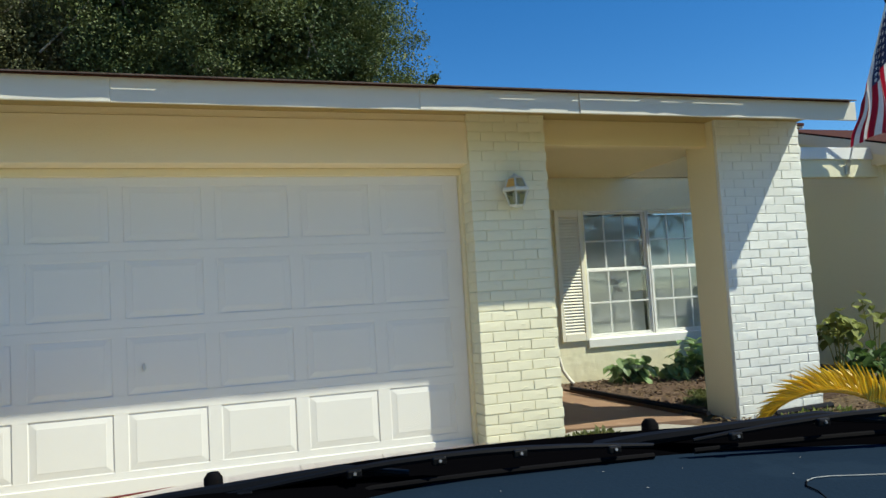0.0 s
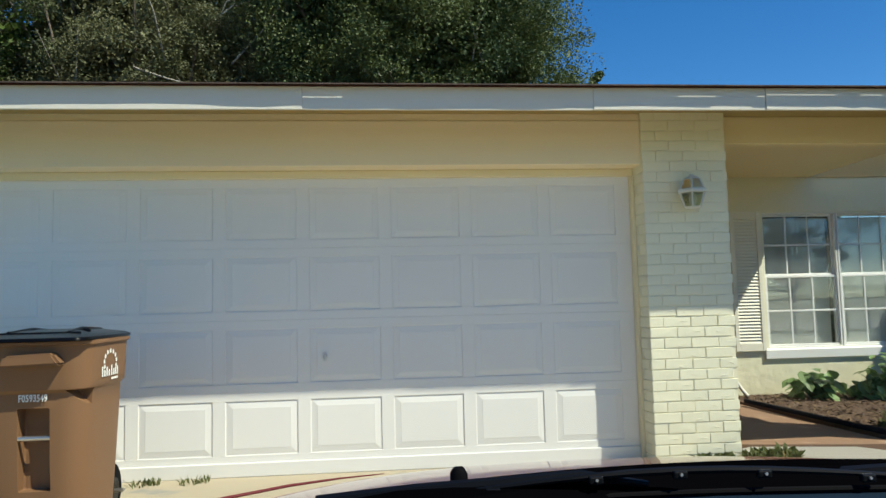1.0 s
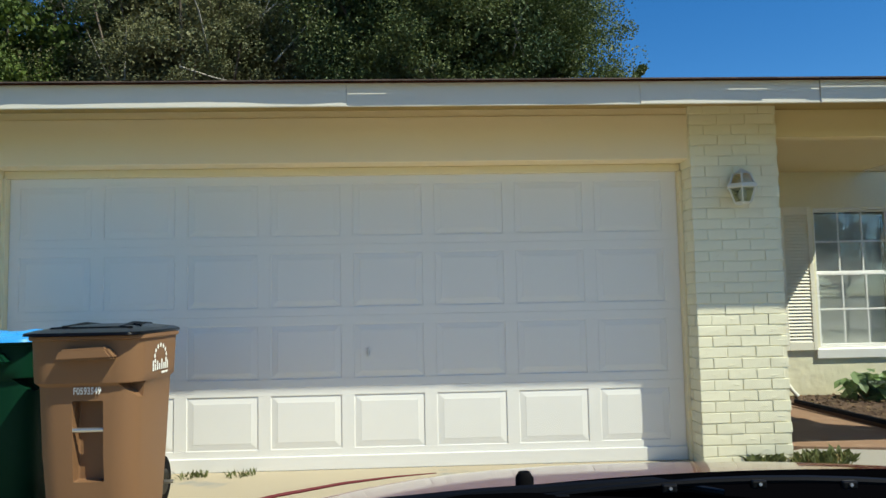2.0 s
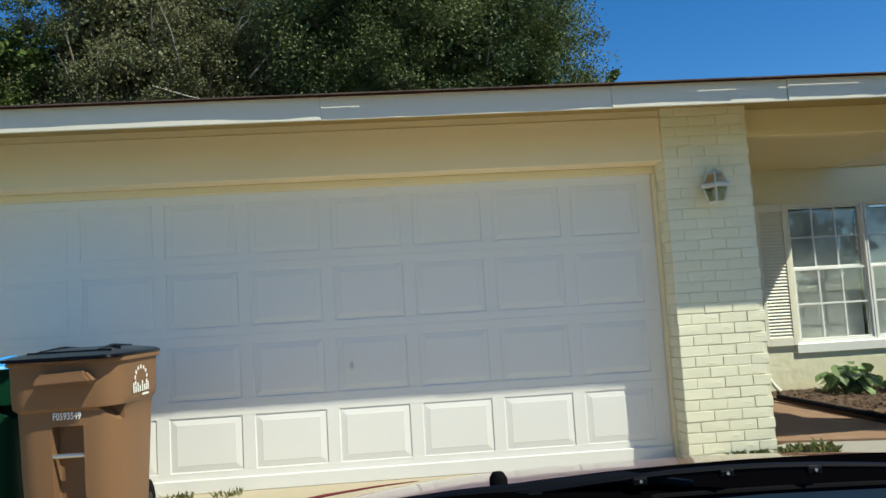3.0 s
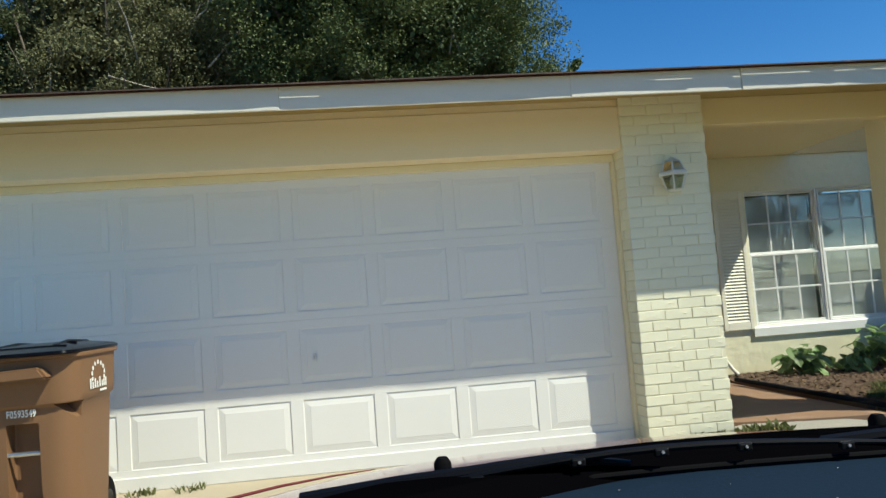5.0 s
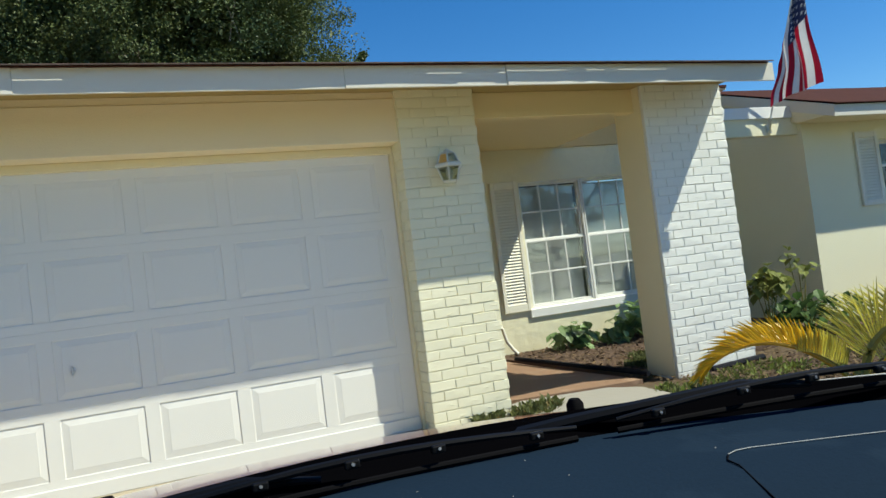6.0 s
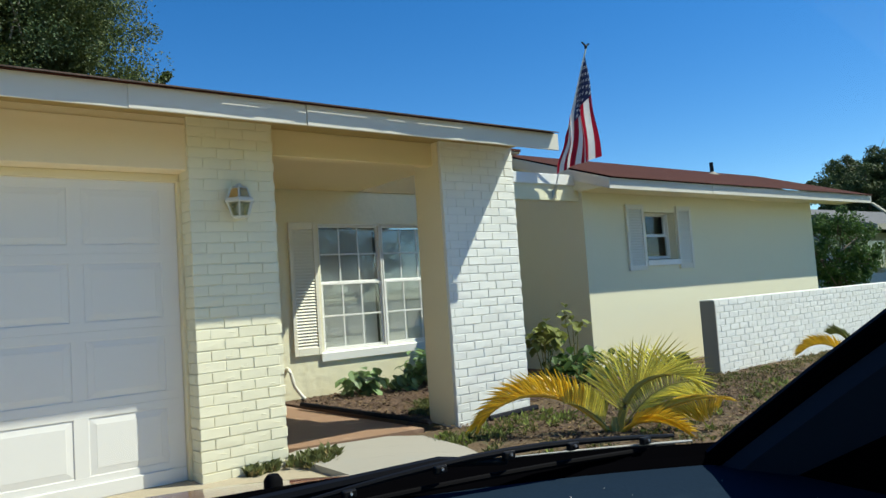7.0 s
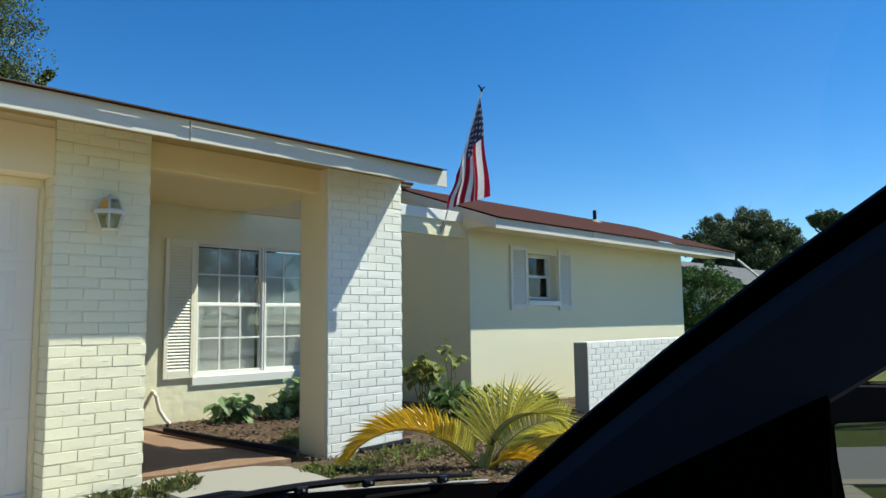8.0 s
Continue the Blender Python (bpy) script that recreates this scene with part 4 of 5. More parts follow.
        for dy, h in ((-0.11, 0.055), (-0.078, 0.034), (-0.046, 0.05), (-0.014, 0.034), (0.022, 0.056), (0.055, 0.034), (0.082, 0.038), (0.11, 0.045)):
            quad(bm, (X + 0.003, sy + dy - 0.010, sz - 0.060), (X + 0.003, sy + dy + 0.010, sz - 0.060), (X + 0.003, sy + dy + 0.010, sz - 0.060 + h), (X + 0.003, sy + dy - 0.010, sz - 0.060 + h))
        quad(bm, (X + 0.002, sy + 0.02, sz - 0.084), (X + 0.002, sy + 0.12, sz - 0.084), (X + 0.002, sy + 0.12, sz - 0.072), (X + 0.002, sy + 0.02, sz - 0.072))
        part("emblem", bm, PRINT_WHITE, body, "white printed emblem of a sun over strokes")
    return b


wheeled_bin(-1.76, -1.165, 3.98, 4.68, 1.018, BIN_BROWN, BIN_BLACK, "brown plastic wheelie bin with a black lid, closed", True)
wheeled_bin(-2.52, -1.90, 4.38, 5.06, 0.975, BIN_GREEN, BIN_BLUE, "dark green plastic recycling bin with a light blue lid", False)

# ---------------------------------------------------------------- flag
base, tip = Vector((7.285, 6.545, 2.35)), Vector((7.446, 5.98, 4.075))
flag = thing("flag", base, "cloth national flag with stripes and stars on a tilted pole", "flag")
part("pole", tube(bmesh.new(), [base + (tip - base) * 0.02, tip], 0.010, 10), TRIM_WHITE, flag, "thin white pole", smooth=True)
part("bracket", tube(box(bmesh.new(), base.x - 0.03, base.x + 0.03, 6.535, 6.561, 2.29, 2.40, 0.004), [base - (tip - base) * 0.01, base + (tip - base) * 0.06], 0.022, 10), STEEL, flag, "grey metal pole bracket")
bm = bmesh.new()
tube(bm, [tip, tip + Vector((0, 0, 0.03)), tip + Vector((0, 0, 0.05))], [0.014, 0.02, 0.012], 8)
for s in (-1, 1):
    q = tip + Vector((0, 0, 0.045))
    prism(bm, [(q.x, q.z), (q.x + s * 0.045, q.z + 0.030), (q.x + s * 0.075, q.z + 0.028), (q.x + s * 0.02, q.z - 0.012)], q.y - 0.006, q.y + 0.006)
part("finial", bm, BLACK_PLASTIC, flag, "dark spread-winged finial")
axis = (tip - base)
hoist_top, hoist_bot = base + axis * 0.965, base + axis * 0.475


def cloth(u, v):
    """u along the fly, v down the hoist, both 0 to 1."""
    h = hoist_top.lerp(hoist_bot, v)
    right, out = Vector((0.79, -0.61, 0)), Vector((-0.61, -0.79, 0))
    soft = min(1.0, u / 0.25)
    fall = u * (1.30 - 0.70 * v)
    p = h + Vector((0, 0, -1)) * fall + right * fall * (0.07 - 0.36 * v)
    p += out * 0.055 * math.sin(u * 1.6 + v * 15.0) * soft + right * 0.028 * math.sin(u * 1.6 + v * 15.0 + 1.2) * soft * min(1.0, v / 0.12)
    p += right * 0.012 * math.sin(u * 9.0 + v * 4.0) * soft
    return p


NU, NV = 60, 26
vs = [tuple(cloth(i / NU, j / NV)) for j in range(NV + 1) for i in range(NU + 1)]
fs, mi = [], []
for j in range(NV):
    for i in range(NU):
        fs.append((j * (NU + 1) + i, j * (NU + 1) + i + 1, (j + 1) * (NU + 1) + i + 1, (j + 1) * (NU + 1) + i))
        mi.append(2 if (i < 24 and j < 14) else (0 if (j // 2) % 2 == 0 else 1))
raw("cloth", vs, fs, [FLAG_RED, FLAG_WHITE, FLAG_BLUE], flag, "red and white striped cloth with a navy canton", mi, True)
sv, sf = [], []
for row in range(9):
    for col in range(6 if row % 2 == 0 else 5):
        u = (0.033 + 0.066 * col + (0.033 if row % 2 else 0)) * 1.0
        v = (row + 1) * 0.54 / 10
        c = cloth(u, v)
        du, dv = (cloth(u + 0.01, v) - c).normalized(), (cloth(u, v + 0.01) - c).normalized()
        nn = du.cross(dv).normalized() * 0.004
        for side in (1, -1):
            k0 = len(sv)
            for q in range(10):
                rr = 0.026 if q % 2 == 0 else 0.011
                a = math.pi / 2 + q * math.pi / 5
                sv.append(tuple(c + nn * side + du * rr * math.cos(a) - dv * rr * math.sin(a)))
            sf.append(tuple(range(k0, k0 + 10)))
raw("star_field", sv, sf, FLAG_WHITE, flag, "white stars")

# ---------------------------------------------------------------- garden
edge = thing("bed_edging", (4.15, 6.4, 0.045), "black plastic lawn edging round the mulch bed", "edging")
pts = [(4.10, 7.50, 0.085), (4.13, 7.0, 0.085), (4.18, 6.3, 0.08), (4.24, 5.75, 0.075), (4.30, 5.42, 0.06)]
part("edging_strip", tube(bmesh.new(), pts, 0.024, 8), EDGING, edge, smooth=True)
edge = thing("bed_edging", (5.12, 5.27, 0.0), "black plastic lawn edging at the foot of the pier", "edging")
part("edging_strip", tube(bmesh.new(), [(4.86, 5.275, 0.012), (5.14, 5.268, 0.022), (5.46, 5.275, 0.030)], 0.030, 8), EDGING, edge, smooth=True)
bm = bmesh.new()
prism(bm, [(4.15, 7.5), (4.19, 6.7), (4.28, 5.74), (7.7, 5.74), (7.7, 8.16), (4.14, 8.16)], -0.05, 0.05, "z")
structure("mulch_bed", bm, MULCH, "bed of brown bark mulch under the window", "flower bed")


def scatter(name, n, x0, x1, y0, y1, z, size, material, label, category, keep=lambda x, y: True, stand=0.25):
    vs, fs = [], []
    while len(fs) < n:
        x, y = rng.uniform(x0, x1), rng.uniform(y0, y1)
        if not keep(x, y):
            continue
        s, a = size * rng.uniform(0.5, 1.5), rng.uniform(0, 6.28)
        d = Vector((math.cos(a), math.sin(a), rng.normal() * stand))
        w = Vector((-math.sin(a), math.cos(a), rng.normal() * stand)) * 0.45
        c = Vector((x, y, z + rng.uniform(0.0, 0.02)))
        k = len(vs)
        vs += [tuple(c - d * s), tuple(c + w * s), tuple(c + d * s), tuple(c - w * s)]
        fs.append((k, k + 1, k + 2, k + 3))
    return tagged(raw(name, vs, fs, material), label, category, "", "stuff")


scatter("mulch_chips", 2600, 4.25, 6.9, 5.75, 8.1, 0.055, 0.026, MULCH, "loose brown bark chips on the bed", "mulch")
scatter("pale_chips", 1500, 4.25, 6.6, 5.75, 8.1, 0.060, 0.018, DRY_LEAF, "pale dry chips on the mulch bed", "mulch")
scatter("leaf_litter", 11000, 4.05, 12.5, 2.4, 6.4, 0.0, 0.022, DRY_LEAF, "dry leaves scattered on the soil", "leaf litter",
        keep=lambda x, y: not (4.5 < x < 5.42 and 5.3 < y < 5.75) and rng.random() < min(1.0, (y - 2.4) / 1.0, (x - 4.05) / 0.4))


def tufts(name, spots, n, height, material, label, width=0.006):
    """Blades and small leaves in tufts."""
    vs, fs = [], []
    for _ in range(n):
        sx, sy, sr, sz = spots[rng.integers(len(spots))]
        r, a = sr * math.sqrt(rng.random()), rng.uniform(0, 6.28)
        x, y = sx + r * math.cos(a), sy + r * math.sin(a)
        h = height * rng.uniform(0.35, 1.2)
        lean = Vector((rng.normal() * 0.45, rng.normal() * 0.45, 1)) * h
        w = Vector((math.cos(a * 3), math.sin(a * 3), 0)) * width * rng.uniform(0.7, 1.8)
        c = Vector((x, y, sz))
        k = len(vs)
        vs += [tuple(c - w), tuple(c + w), tuple(c + lean * 0.6 + w * 1.4), tuple(c + lean + Vector((0, 0, -0.15 * h))), tuple(c + lean * 0.6 - w * 1.4)]
        fs.append((k, k + 1, k + 2, k + 3, k + 4))
    return tagged(raw(name, vs, fs, material), label, "weeds", "", "stuff")


spots = [(rng.uniform(4.0, 9.0), rng.uniform(2.4, 5.2), rng.uniform(0.04, 0.16), -0.012) for _ in range(170)]
spots += [(rng.uniform(5.5, 13.4), rng.uniform(3.6, 5.1), rng.uniform(0.08, 0.35), -0.012) for _ in range(35)]
spots += [(rng.uniform(7.8, 13), rng.uniform(4.7, 5.1), rng.uniform(0.08, 0.22), -0.012) for _ in range(70)]
near = [(rng.uniform(4.0, 5.5), rng.uniform(4.6, 5.2), rng.uniform(0.03, 0.10), -0.012) for _ in range(60)]
tufts("weed_patch", spots + near, 9000, 0.045, WEED_LEAF, "low green weeds on the soil", 0.0035)
tufts("sprout_patch", near + spots[:60], 650, 0.075, SPROUT, "taller light green sprouts on the soil", 0.006)
tufts("straw_patch", spots, 4500, 0.04, STRAW, "straw-coloured dry grass on the soil", 0.0025)
tufts("bed_weeds", [(5.1, 6.2, 0.35, 0.05), (4.9, 5.95, 0.3, 0.05), (5.6, 6.3, 0.4, 0.05), (4.7, 5.9, 0.25, 0.05)], 3200, 0.06, WEED_LEAF, "thin green weeds in the mulch bed", 0.004)
scatter("dark_litter", 7000, 4.3, 9.5, 3.2, 5.3, -0.004, 0.020, MULCH, "dark rotted leaves and bits of bark on the soil", "leaf litter",
        keep=lambda x, y: rng.random() < min(1.0, (y - 3.2) / 1.0, (x - 4.3) / 0.5, (9.5 - x) / 1.5))
column_foot = [(2.98, 5.24, 0.13, -0.02), (3.08, 5.18, 0.15, -0.01), (3.20, 5.24, 0.10, 0.0), (3.02, 5.10, 0.12, -0.02), (2.62, 5.26, 0.07, -0.03), (2.75, 5.27, 0.05, -0.03)]
tufts("joint_weeds", column_foot, 520, 0.085, WEED_LEAF, "weeds growing at the foot of the brick column", 0.009)
tufts("joint_straw", column_foot, 420, 0.06, STRAW, "dry straw among the weeds at the brick column", 0.004)
tufts("crack_weeds", [(-1.36, 5.41, 0.08, -0.03), (-1.27, 5.43, 0.05, -0.03), (-1.02, 5.41, 0.07, -0.03), (-0.94, 5.43, 0.05, -0.03)], 110, 0.055, WEED_LEAF,
      "weeds in the driveway joint before the garage door", 0.003)


def broad_plant(name, at, radius, height, n, size, material, label, stems=5):
    p = thing(name, at, label, "plant")
    bm = bmesh.new()
    centres, radii = [], []
    for k in range(stems):
        a = 2 * math.pi * k / stems + rng.uniform(-0.4, 0.4)
        top = Vector(at) + Vector((math.cos(a) * radius * 0.6, math.sin(a) * radius * 0.6, height * rng.uniform(0.6, 1.0)))
        tube(bm, [at, Vector(at).lerp(top, 0.5) + Vector((0, 0, 0.04)), top], [0.009, 0.007, 0.004], 5)
        centres.append(tuple(top))
        radii.append(radius * 0.55)
    part("stem", bm, PALM_STEM, p)
    v, f = [], []
    for k in range(n):
        c = Vector(centres[rng.integers(len(centres))]) + Vector(rng.normal(size=3)) * radius * 0.28
        c.z = max(c.z, at[2] + 0.05)
        a = rng.uniform(0, 6.28)
        d = Vector((math.cos(a), math.sin(a), rng.uniform(-1.3, 0.0))).normalized()
        w = d.cross(Vector((0, 0, 1))).normalized()
        up_ = w.cross(d)
        s = size * rng.uniform(0.6, 1.25)
        k0 = len(v)
        pr = [(0, 0, 0), (0.25, 0.30, 0.05), (0.6, 0.34, 0.04), (1.0, 0, -0.12), (0.6, -0.34, 0.04), (0.25, -0.30, 0.05), (0.5, 0, -0.03)]
        v += [tuple(c + d * s * q + w * s * r_ + up_ * s * t) for q, r_, t in pr]
        f += [(k0, k0 + 1, k0 + 6), (k0 + 1, k0 + 2, k0 + 6), (k0 + 2, k0 + 3, k0 + 6), (k0 + 3, k0 + 4, k0 + 6), (k0 + 4, k0 + 5, k0 + 6), (k0 + 5, k0, k0 + 6)]
    raw("foliage", v, f, material, p)
    return p


broad_plant("bed_plant", (4.98, 7.72, 0.05), 0.20, 0.26, 55, 0.20, BED_LEAF, "broad-leaved green plant in the mulch bed", 6)
broad_plant("bed_plant", (5.55, 7.60, 0.05), 0.22, 0.20, 80, 0.15, BED_LEAF, "low green leafy plant in the mulch bed", 6)
broad_plant("bed_plant", (5.95, 7.68, 0.05), 0.28, 0.34, 100, 0.17, BED_LEAF, "bushy green plant under the window", 7)
broad_plant("bed_plant", (6.35, 7.60, 0.05), 0.28, 0.34, 70, 0.14, BUSH_LEAF, "bushy green plant under the window", 6)
broad_plant("court_shrub", (6.50, 6.15, 0.0), 0.22, 0.78, 95, 0.14, COURT_LEAF, "tall broad-leaved shrub in the shaded court", 5)
broad_plant("court_shrub", (6.85, 6.0, 0.0), 0.40, 0.34, 190, 0.14, BUSH_LEAF, "low leafy shrub in the shaded court", 6)
broad_plant("court_shrub", (7.05, 6.2, 0.0), 0.16, 0.98, 30, 0.11, COURT_LEAF, "thin tall shrub with pale leaf tips", 3)


def palm(at, fronds, seed=3):
    """fronds: azimuth, bend and tip as (reach, height), leaf colour, leaflet length, leaflet slant at foot and tip on the far and on the near side, stem radius."""
    r = random.Random(seed)
    p = thing("palm", at, "young golden palm with yellow and green arching fronds", "palm")
    at = Vector(at)
    part("trunk", tube(bmesh.new(), [at, at + Vector((0, 0, 0.06)), at + Vector((0.01, 0, 0.13))], [0.045, 0.04, 0.025], 8), PALM_STEM, p, smooth=True)
    for az, (r1, z1), (r2, z2), colour, ll, (a0, a1), (b0, b1), stem in fronds:
        gold = colour is PALM_GOLD
        d = Vector((math.cos(radians(az)), math.sin(radians(az)), 0))
        side = Vector((-d.y, d.x, 0))
        base = at + d * 0.03 + Vector((0, 0, 0.05))
        mid = lambda s: base + d * (2 * s * (1 - s) * r1 + s * s * r2) + Vector((0, 0, 2 * s * (1 - s) * z1 + s * s * z2 - 0.05))
        n = 14
        bm = tube(bmesh.new(), [mid(k / n) for k in range(n + 1)], [stem * (1 - 0.80 * (k / n) ** 1.4) for k in range(n + 1)], 6)
        f = part("frond", bm, PALM_STALK if gold else PALM_STEM, p, smooth=True)
        span = (mid(1) - mid(0.5)).length + (mid(0.5) - mid(0)).length
        count = int(span * 0.82 / (0.024 if gold else 0.017))
        v, fc = [], []
        for k in range(2 * count):
            sg = -1 if k % 2 else 1
            s = 0.20 + 0.80 * (k + r.uniform(-0.3, 0.3)) / (2 * count)
            c = mid(s)
            fwd = (mid(min(1, s + 0.02)) - mid(s - 0.02)).normalized()
            upv = side.cross(fwd)
            if upv.z < 0:
                upv = -upv
            length = ll * (0.45 + 0.62 * math.sin(math.pi * min(1, 0.16 + s * 0.78))) * r.uniform(0.94, 1.06)
            f0, f1 = (a0, a1) if sg > 0 else (b0, b1)
            ang = radians(f0 + (f1 - f0) * s ** 1.6 + r.uniform(-2.5, 2.5))
            dr = (d * math.cos(ang) + Vector((0, 0, math.sin(ang))) + side * sg * (0.30 + r.uniform(-0.05, 0.05))).normalized()
            w = dr.cross(side * sg + fwd * 0.3).normalized() * (0.0120 if gold else 0.0088)
            up_ = w.cross(dr).normalized()
            k0 = len(v)
            b, e = c + dr * length * 0.55, c + dr * length + Vector((0, 0, -0.10 * length)) + fwd * 0.06 * length
            fold = up_ * 0.005
            v += [tuple(c - w * 0.5), tuple(c + w * 0.5), tuple(b + w + fold), tuple(e), tuple(b - w + fold), tuple(b - fold)]
            fc += [(k0, k0 + 1, k0 + 2, k0 + 5), (k0, k0 + 5, k0 + 4), (k0 + 5, k0 + 2, k0 + 3), (k0 + 5, k0 + 3, k0 + 4)]
        raw_ob = raw("leaflet_fan", v, fc, colour)
        raw_ob.parent = f
        raw_ob.matrix_parent_inverse = Matrix.Identity(4)
    return p


palm((5.08, 4.02, -0.02), [
    (136, (0.50, 0.58), (1.04, 0.14), PALM_GOLD, 0.28, (105, -40), (85, -70), 0.021),
    (-46, (0.05, 0.50), (0.56, 0.44), PALM_GREEN, 0.45, (146, 118), (150, -55), 0.036),
    (-40, (0.30, 0.44), (0.68, 0.36), PALM_GREEN, 0.26, (120, 60), (30, -80), 0.008),
    (-54, (0.40, 0.28), (0.80, 0.27), PALM_GOLD, 0.19, (50, -20), (20, -125), 0.019),
    (-78, (0.25, 0.20), (0.55, 0.05), PALM_GOLD, 0.17, (70, 0), (50, -20), 0.010),
    (140, (0.14, 0.24), (0.36, 0.26), PALM_GREEN, 0.24, (105, 95), (95, 85), 0.009),
    (-8, (0.30, 0.54), (0.80, 0.56), PALM_DARK, 0.22, (60, -10), (40, -50), 0.012)])
palm((9.3, 3.9, -0.03), [(120, (0.3, 0.5), (0.6, 0.25), PALM_GOLD, 0.20, (90, 0), (70, -30), 0.012), (60, (0.2, 0.5), (0.5, 0.4), PALM_DARK, 0.20, (90, 20), (70, 0), 0.012),
                         (-20, (0.3, 0.5), (0.7, 0.2), PALM_GOLD, 0.20, (90, 0), (70, -30), 0.012), (190, (0.3, 0.45), (0.6, 0.2), PALM_DARK, 0.20, (90, 0), (70, -30), 0.012)], 9)


# ---------------------------------------------------------------- trees
def tree(at, crown, clumps, leaves, size, material, label, trunk_r=0.28, seed=1, flat=0.75, name="tree", twigs=0, tuft=0.30, outer=()):
    """Trunk with limbs, and a crown of many leaves in uneven clumps. crown: centre and radii."""
    global rng
    keep, rng = rng, np.random.default_rng(seed)
    t = thing(name, at, label, "tree")
    (cx, cy, cz), (rx, ry, rz) = crown
    at = Vector(at)
    fork = at + Vector((0, 0, max(1.2, (cz - rz - at.z) * 0.9)))
    bm = tube(bmesh.new(), [at, at.lerp(fork, 0.5) + Vector((0.08, 0.05, 0)), fork], [trunk_r * 1.2, trunk_r, trunk_r * 0.85], 12)
    cs = []
    while len(cs) < clumps:
        d = rng.normal(size=3)
        d /= np.linalg.norm(d)
        k = rng.uniform(0.40, 1.0) ** 0.6
        q = np.array([cx, cy, cz]) + d * k * np.array([rx, ry, rz]) * rng.uniform(0.85, 1.03)
        cs.append(q)
    for k, q in enumerate(outer):
        cs[-1 - k] = np.array(q)
    for q in cs[:: max(1, clumps // 26)]:
        q = Vector(q)
        m1 = fork.lerp(q, 0.45) + Vector(rng.normal(size=3) * 0.25)
        tube(bm, [fork, m1, q], [trunk_r * 0.4, trunk_r * 0.2, 0.02], 6)
    part("trunk", bm, BARK, t, smooth=True)
    if twigs:
        bm = bmesh.new()
        for k in range(twigs):
            q = Vector(cs[rng.integers(len(cs))])
            d = Vector(rng.normal(size=3)) * 0.5 + Vector((0, 0, 0.5))
            e = q + d * rng.uniform(0.7, 1.5)
            tube(bm, [q - d * 0.3, q + d * 0.4 + Vector(rng.normal(size=3)) * 0.08, e], [0.022, 0.015, 0.006], 5, False)
        tagged(part("twig_cluster", bm, TWIG, t, "pale bare twigs"), kind="stuff")
    rad = rng.uniform(0.35, 1.0, clumps) * min(rx, rz) * tuft
    rad[clumps - len(outer):] = 0.11
    v, f = leaf_cloud(cs, rad, leaves, size, flat)
    if tuft < 0.25:
        middle = np.array([cx, cy, cz])
        inner = [middle + (q - middle) * rng.uniform(0.45, 0.80) for q in cs]
        v2, f2 = leaf_cloud(inner, rad * 1.25, int(leaves * 0.30), size * 2.5, flat)
        f += [[i + len(v) for i in q] for q in f2]
        v += v2
    raw("crown", v, f, material, t, "dense small leaves with gaps")
    rng = keep
    return t


# a thin side shoot of the oak that stands clear of its crown
OUTER = ((5.29, 15.6, 6.14), (5.36, 15.62, 6.24), (5.20, 15.6, 6.03), (5.12, 15.6, 5.85))
tree((1.4, 17.2, -0.06), ((1.2, 16.6, 7.0), (4.22, 4.0, 4.7)), 1000, 430000, 0.031, OAK_LEAF, "large dark green oak behind the house", 0.4, 11, twigs=60, tuft=0.20, outer=OUTER)
tree((-4.6, 16.4, -0.06), ((-4.7, 15.9, 6.2), (3.2, 2.6, 4.4)), 620, 260000, 0.029, OAK_LEAF_GREY, "grey-green tree with bare pale twigs behind the house", 0.3, 12, twigs=190, tuft=0.215)
tree((-8.0, 15.4, -0.06), ((-8.0, 15.0, 5.1), (2.8, 2.5, 3.5)), 300, 130000, 0.032, YOUNG_LEAF, "lighter green tree behind the house", 0.25, 17, twigs=20, tuft=0.215)
tree((-4.0, 21.5, -0.06), ((-2.6, 21.5, 6.6), (5.2, 2.6, 4.8)), 260, 90000, 0.065, OAK_LEAF, "dark green tree standing behind the others", 0.3, 18)
tree((-14.5, 19.0, -0.06), ((-14.5, 19.0, 5.0), (4.0, 3.6, 3.6)), 130, 20000, 0.10, OAK_LEAF, "green tree farther behind the house", 0.3, 13)
tree((41.5, 15.6, -0.06), ((42.5, 16.3, 4.7), (4.5, 3.5, 2.75)), 360, 80000, 0.072, FAR_LEAF, "rounded green tree beyond the neighbour's house", 0.35, 14, twigs=45, tuft=0.22)
tree((66.0, 18.4, -0.06), ((66.0, 18.4, 9.2), (2.2, 1.5, 0.7)), 110, 9000, 0.12, FAR_LEAF, "tall pine with a flat crown in the distance", 0.3, 15, tuft=0.75)
tree((17.3, 7.6, -0.06), ((17.3, 7.6, 1.6), (1.1, 0.8, 0.95)), 110, 18000, 0.034, BUSH_LEAF, "leafy green shrub at the end of the wing", 0.06, 16, name="shrub")
for x, y, s, q in ((-22, -30, 5, 21), (-6, -34, 6, 22), (12, -31, 5, 23), (30, -33, 6, 24), (48, -28, 5, 25), (-40, -25, 6, 26), (45, 2, 5, 27), (-30, 12, 5, 28)):
    tree((x, y, -0.06), ((x, y, s * 1.05), (s, s * 0.9, s * 0.75)), 70, 8000, 0.17, FAR_LEAF, "green street tree across the road", 0.3, q)

# neighbour's house beyond the wing
nb = thing("neighbour_house", (32.0, 13.0, -0.06), "pale grey neighbouring house with a grey shingle roof", "house")
part("wall", B(26.0, 38.0, 11.7, 17.0, -0.06, 2.4), GREY_SIDING, nb)
bm = bmesh.new()
prism(bm, [(9.9, 2.35), (13.7, 3.35), (17.6, 2.35), (17.6, 2.50), (13.7, 3.55), (9.9, 2.50)], 25.4, 38.6, "x")
